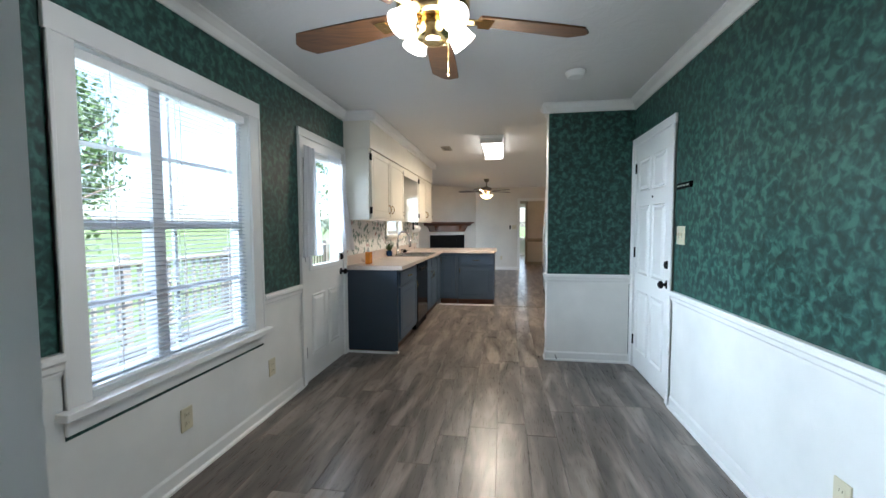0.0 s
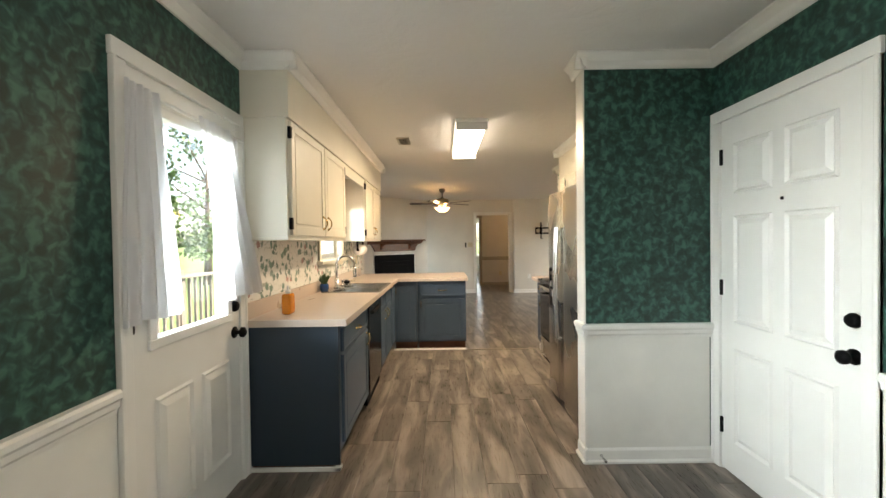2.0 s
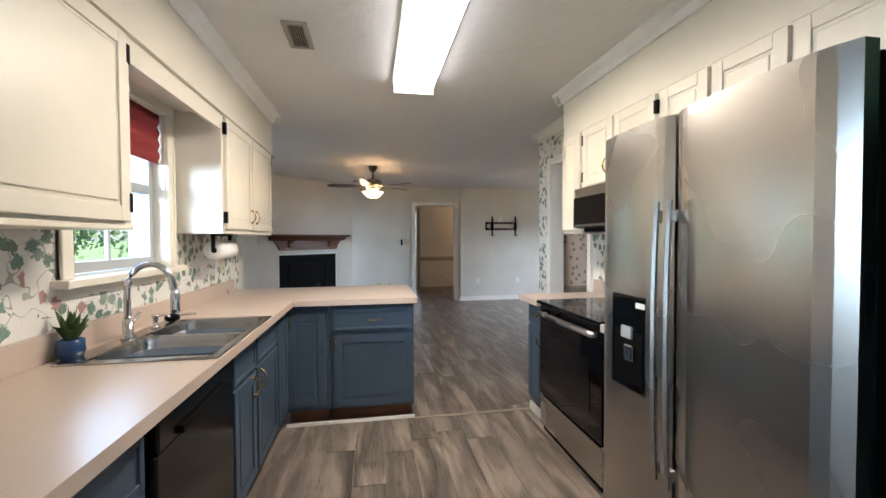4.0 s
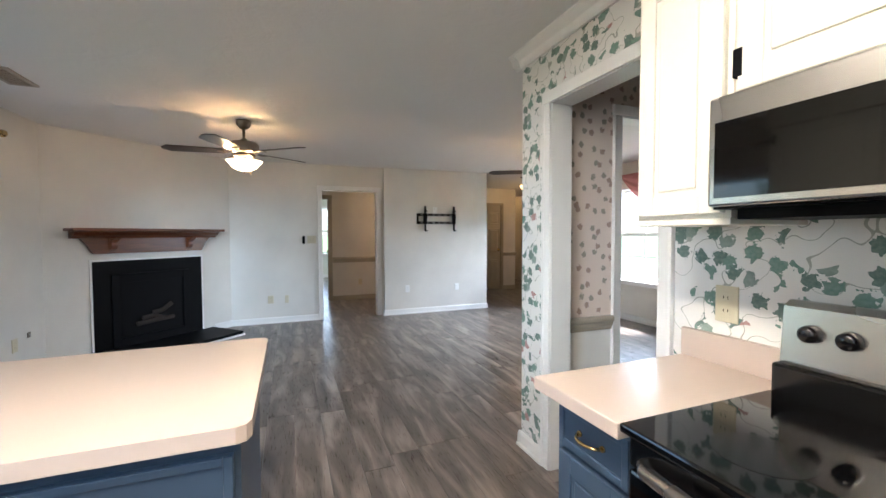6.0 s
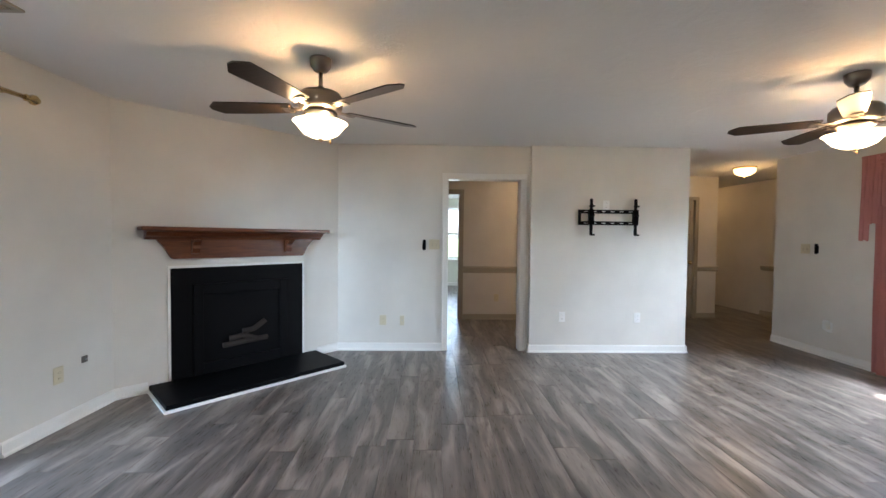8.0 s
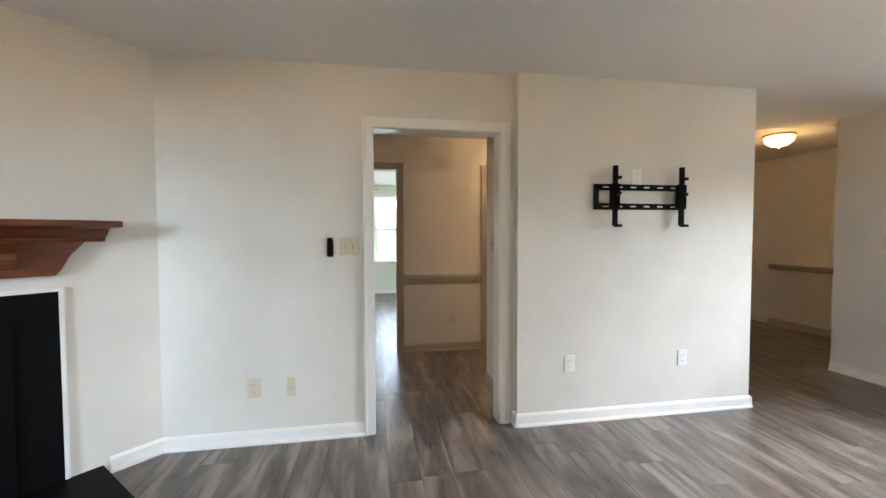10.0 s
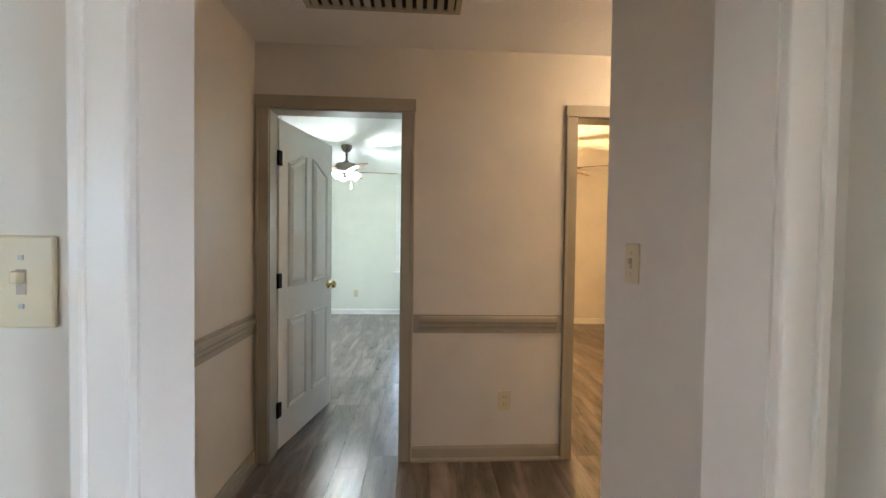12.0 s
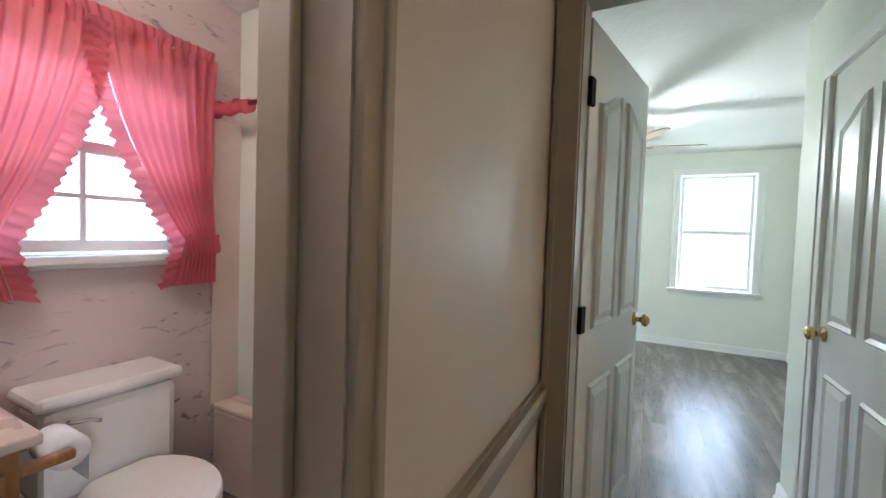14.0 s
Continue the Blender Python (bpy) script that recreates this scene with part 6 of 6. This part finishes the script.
sr = thing("shower_rod", (-0.43, 13.68, 1.9), "pink shower rod with a gathered sleeve", "shower rod")
bm = bmesh.new()
tube(bm, [(BL, 13.68, 1.90), (HL - T, 13.68, 1.90)], 0.012, 10)
part("pole", bm, M_CHROME, sr, "", True)
bm = bmesh.new()
pts = [(BL + 0.02 + 0.02 * i, 13.68 + 0.006 * math.sin(i * 1.7), 1.89 + 0.008 * math.cos(i * 2.1)) for i in range(14)]
tube(bm, pts, [0.022 + 0.012 * (i % 2) for i in range(14)], 10)
part("cloth_sleeve", bm, M_PINK, sr, "gathered pink cloth", True)

pc = thing("ruffled_curtains", (BL + 0.07, 13.25, 2.1), "sheer pink ruffled tie-back curtains", "curtain")
bm = bmesh.new()
tube(bm, [(BL + 0.05, 12.72, 2.10), (BL + 0.05, 13.66, 2.10)], 0.009, 8)
part("rod", bm, M_WHITEP, pc, "", True)
bm = bmesh.new()
curtain_sheet(bm, 12.72, 13.66, 2.04, 2.15, 0.012, 26, BL + 0.065, rows=5)
part("heading", bm, M_PINK, pc, "", True)


def tied_panel(outer, inner_top, tie_in, tie_z, low, s):
    """A panel gathered at a tie: s is +1 when the tie is on the larger y."""
    bm = bmesh.new()
    rows, cols = 26, 64
    g = []
    for j in range(rows + 1):
        v = j / rows
        z = 2.10 + (low - 2.10) * v
        vt = (2.10 - tie_z) / (2.10 - low)
        if v <= vt:
            e = (v / vt) ** 1.7
            ye = inner_top + (tie_in - inner_top) * e
        else:
            q = (v - vt) / (1 - vt)
            ye = tie_in - s * 0.05 * q
        yo = outer - s * (0.0 if v > vt else 0.02 * math.sin(math.pi * v / vt))
        row = []
        for i in range(cols + 1):
            u = i / cols
            d = 0.020 * math.sin(2 * math.pi * 9 * u + 0.6 * math.sin(4 * v)) * (1.0 - 0.35 * math.sin(math.pi * v))
            row.append(bm.verts.new((BL + 0.075 + d, yo + (ye - yo) * u, z)))
        g.append(row)
    for j in range(rows):
        for i in range(cols):
            f = bm.faces.new((g[j][i], g[j][i + 1], g[j + 1][i + 1], g[j + 1][i]))
            f.smooth = True
    ruffle = bmesh.new()
    prev = None
    n = 140
    for k in range(n + 1):
        v = k / n
        z = 2.10 + (low - 2.10) * v
        vt = (2.10 - tie_z) / (2.10 - low)
        ye = inner_top + (tie_in - inner_top) * (v / vt) ** 1.7 if v <= vt else tie_in - s * 0.05 * (v - vt) / (1 - vt)
        wob = math.sin(k * 1.25)
        row = [ruffle.verts.new((BL + 0.078, ye, z)), ruffle.verts.new((BL + 0.08 + 0.016 * wob, ye - s * 0.035, z - 0.008)), ruffle.verts.new((BL + 0.08 - 0.02 * wob, ye - s * 0.062, z - 0.014))]
        if prev:
            for i in range(2):
                f = ruffle.faces.new((prev[i], prev[i + 1], row[i + 1], row[i]))
                f.smooth = True
        prev = row
    return bm, ruffle


for outer, top, tie, s in ((13.66, 13.20, 13.52, 1), (12.72, 13.185, 12.92, -1)):
    a, b = tied_panel(outer, top, tie, 1.26, 1.06, s)
    pan = part("curtain_panel", a, M_PINK, pc, "", True)
    part("ruffle", b, M_PINK, pan, "gathered ruffle edge", True)
    bm = bmesh.new()
    curtain_sheet(bm, min(outer, tie) - 0.01, max(outer, tie) + 0.01, 1.20, 1.29, 0.016, 9, BL + 0.10, rows=5)
    part("tie_band", bm, M_PINK, pan, "", True)

pic = thing("picture", (3.05, 17.58, 1.75), "small dark framed picture on the wall", "picture")
part("frame", boxes((-0.17, -0.02, -0.24, 0.17, 0.018, -0.21), (-0.17, -0.02, 0.21, 0.17, 0.018, 0.24), (-0.17, -0.02, -0.21, -0.14, 0.018, 0.21), (0.14, -0.02, -0.21, 0.17, 0.018, 0.21), bevel=0.004), M_MATT, pic)
part("print", boxes((-0.14, 0.0, -0.21, 0.14, 0.012, 0.21)), M_PIC, pic)
lp = thing("latch_plate", (HL - 0.02, 12.79, 0.95), "brass strike plate on the bathroom jamb", "strike plate")
part("plate", boxes((-0.03, -0.004, -0.035, 0.0, 0.0, 0.035), bevel=0.001), M_BRASS, lp)

# ---- outside ----
ground = structure("ground", boxes((-900, -900, -0.75, 900, 900, -0.70)), M_GRASS, "mown lawn")
deck = thing("deck", (-2.5, 4.6, -0.2), "weathered grey-brown wooden deck", "deck")
joist = part("frame", boxes((-3.75, -1.5, -0.70, -1.16, 14.2, -0.12), ), M_DECK, deck, "", True)
for i in range(18):
    x = -3.73 + i * 0.142
    part("board", boxes((x, -1.5, -0.12, x + 0.136, 6.9 if x > -1.3 else 14.2, -0.085), bevel=0.004), M_DECK, deck, "", True)
rail = thing("deck_railing", (-3.68, 4.6, -0.085), "weathered wooden deck railing with square balusters", "railing")
part("top_rail", boxes((-3.76, -1.5, 0.86, -3.62, 14.2, 0.90), bevel=0.005), M_DECK, rail, "", True)
part("bottom_rail", boxes((-3.71, -1.5, 0.02, -3.67, 14.2, 0.08)), M_DECK, rail, "", True)
for i in range(9):
    y = -1.4 + i * 1.73
    part("post", boxes((-3.74, y - 0.045, -0.085, -3.65, y + 0.045, 0.98), bevel=0.004), M_DECK, rail, "", True)
bal = None
for i in range(110):
    y = -1.3 + i * 0.139
    if bal is None:
        bal = part("baluster", boxes((-0.018, -0.018, 0.165, 0.018, 0.018, 0.945)), M_DECK, rail)
        bal.location = (-0.01, y - 4.6, 0)
    else:
        o = new("baluster", bal.data)
        o.parent = rail
        o.location = (-0.01, y - 4.6, 0)


def tree(x, y, high, spread, seed):
    t = thing("tree", (x, y, -0.7), "leafy green tree in full summer foliage", "tree", "garden trees")
    rt = random.Random(seed)
    bm = bmesh.new()
    tube(bm, [(0, 0, 0), (0.05, 0.03, high * 0.2), (0.0, 0.1, high * 0.45), (0.1, 0.0, high * 0.8)], [0.22, 0.17, 0.12, 0.04], 10)
    for i in range(7):
        a = rt.random() * 6.28
        z = high * (0.28 + 0.5 * rt.random())
        tube(bm, [(0, 0.05, z), (math.cos(a) * spread * 0.35, math.sin(a) * spread * 0.35, z + 0.5), (math.cos(a) * spread * 0.7, math.sin(a) * spread * 0.7, z + 1.0)], [0.07, 0.05, 0.02], 7)
    part("trunk", bm, M_BARK, t)
    verts, faces = [], []
    clumps = []
    for i in range(46):
        a, r, h = rt.random() * 6.28, math.sqrt(rt.random()) * spread, rt.random()
        w = math.sin(math.pi * (0.15 + 0.8 * h)) * r
        clumps.append((w * math.cos(a), w * math.sin(a), high * (0.22 + 0.8 * h), 0.5 + 0.5 * rt.random()))
    for cx, cy, cz, cr in clumps:
        for k in range(60):
            d = Vector((rt.gauss(0, 1), rt.gauss(0, 1), rt.gauss(0, 0.8))).normalized() * cr * (0.5 + 0.6 * rt.random())
            p = Vector((cx, cy, cz)) + d
            u = Vector((rt.gauss(0, 1), rt.gauss(0, 1), rt.gauss(0, 1))).normalized() * 0.13
            v_ = u.cross(Vector((rt.gauss(0, 1), rt.gauss(0, 1), rt.gauss(0, 1)))).normalized() * 0.08
            b = len(verts)
            verts += [p - u, p + v_, p + u, p - v_]
            faces.append((b, b + 1, b + 2, b + 3))
    me = bpy.data.meshes.new("crown")
    me.from_pydata([tuple(v) for v in verts], [], faces)
    me.materials.append(M_LEAF)
    o = new("crown", me)
    o.parent = t
    return t


tree(-16, -5, 8, 3.4, 1)
tree(-19, 4, 10, 4.2, 2)
tree(-15, 12, 7, 3.0, 3)
tree(-22, 17, 10, 4.0, 4)
tree(-24, -16, 11, 4.5, 5)
tree(-12, 22, 8, 3.2, 6)
tree(15, 10, 8, 3.5, 7)
tree(18, 3, 9, 3.8, 8)

# ---- floor of single planks ----
plank_w, plank_l = 0.181, 1.22


def plank_mesh(name, w, l):
    bm = bmesh.new()
    box(bm, 0.0006, 0.0008, -0.012, w - 0.0006, l - 0.0008, 0.0)
    bmesh.ops.bevel(bm, geom=[e for e in bm.edges if all(v.co.z > -0.001 for v in e.verts)], offset=0.0012, segments=1, affect='EDGES')
    me = bpy.data.meshes.new(name)
    bm.to_mesh(me)
    bm.free()
    me.materials.append(M_PLANK)
    return me


floor = structure("floor", boxes((LW - T, -2.42, -0.16, 8.0, 18.48, -0.012)), M_TOE, "grey-brown wood-look vinyl plank floor")
shared = {}
near_count = 0
rest = bmesh.new()
rng = random.Random(4)
columns = int((8.0 - LW) / plank_w) + 1
for i in range(columns):
    x = LW - 0.06 + i * plank_w
    y = -2.3 - rng.random() * plank_l
    while y < 18.4:
        y1 = y + plank_l
        cx, cy = x + plank_w / 2, (y + y1) / 2
        near = (-0.6 < cx < 1.9 and 0.2 < cy < 9.0) or (-0.8 < cx < 3.0 and 7.0 < cy < 11.6) or (0.4 < cx < 2.0 and 11.6 < cy < 14.2)
        if near and near_count < 300:
            if "plank" not in shared:
                shared["plank"] = plank_mesh("plank", plank_w, plank_l)
            ob = new("plank", shared["plank"])
            ob.location = (x, y, 0.0)
            ob.parent = floor
            near_count += 1
        else:
            b0 = [rest.verts.new(p) for p in ((x + 0.001, y + 0.001, 0), (x + plank_w - 0.001, y + 0.001, 0), (x + plank_w - 0.001, y1 - 0.001, 0), (x + 0.001, y1 - 0.001, 0))]
            rest.faces.new(b0)
        y = y1
more = part("planks", rest, M_PLANK, floor)
more["kind"] = "stuff"
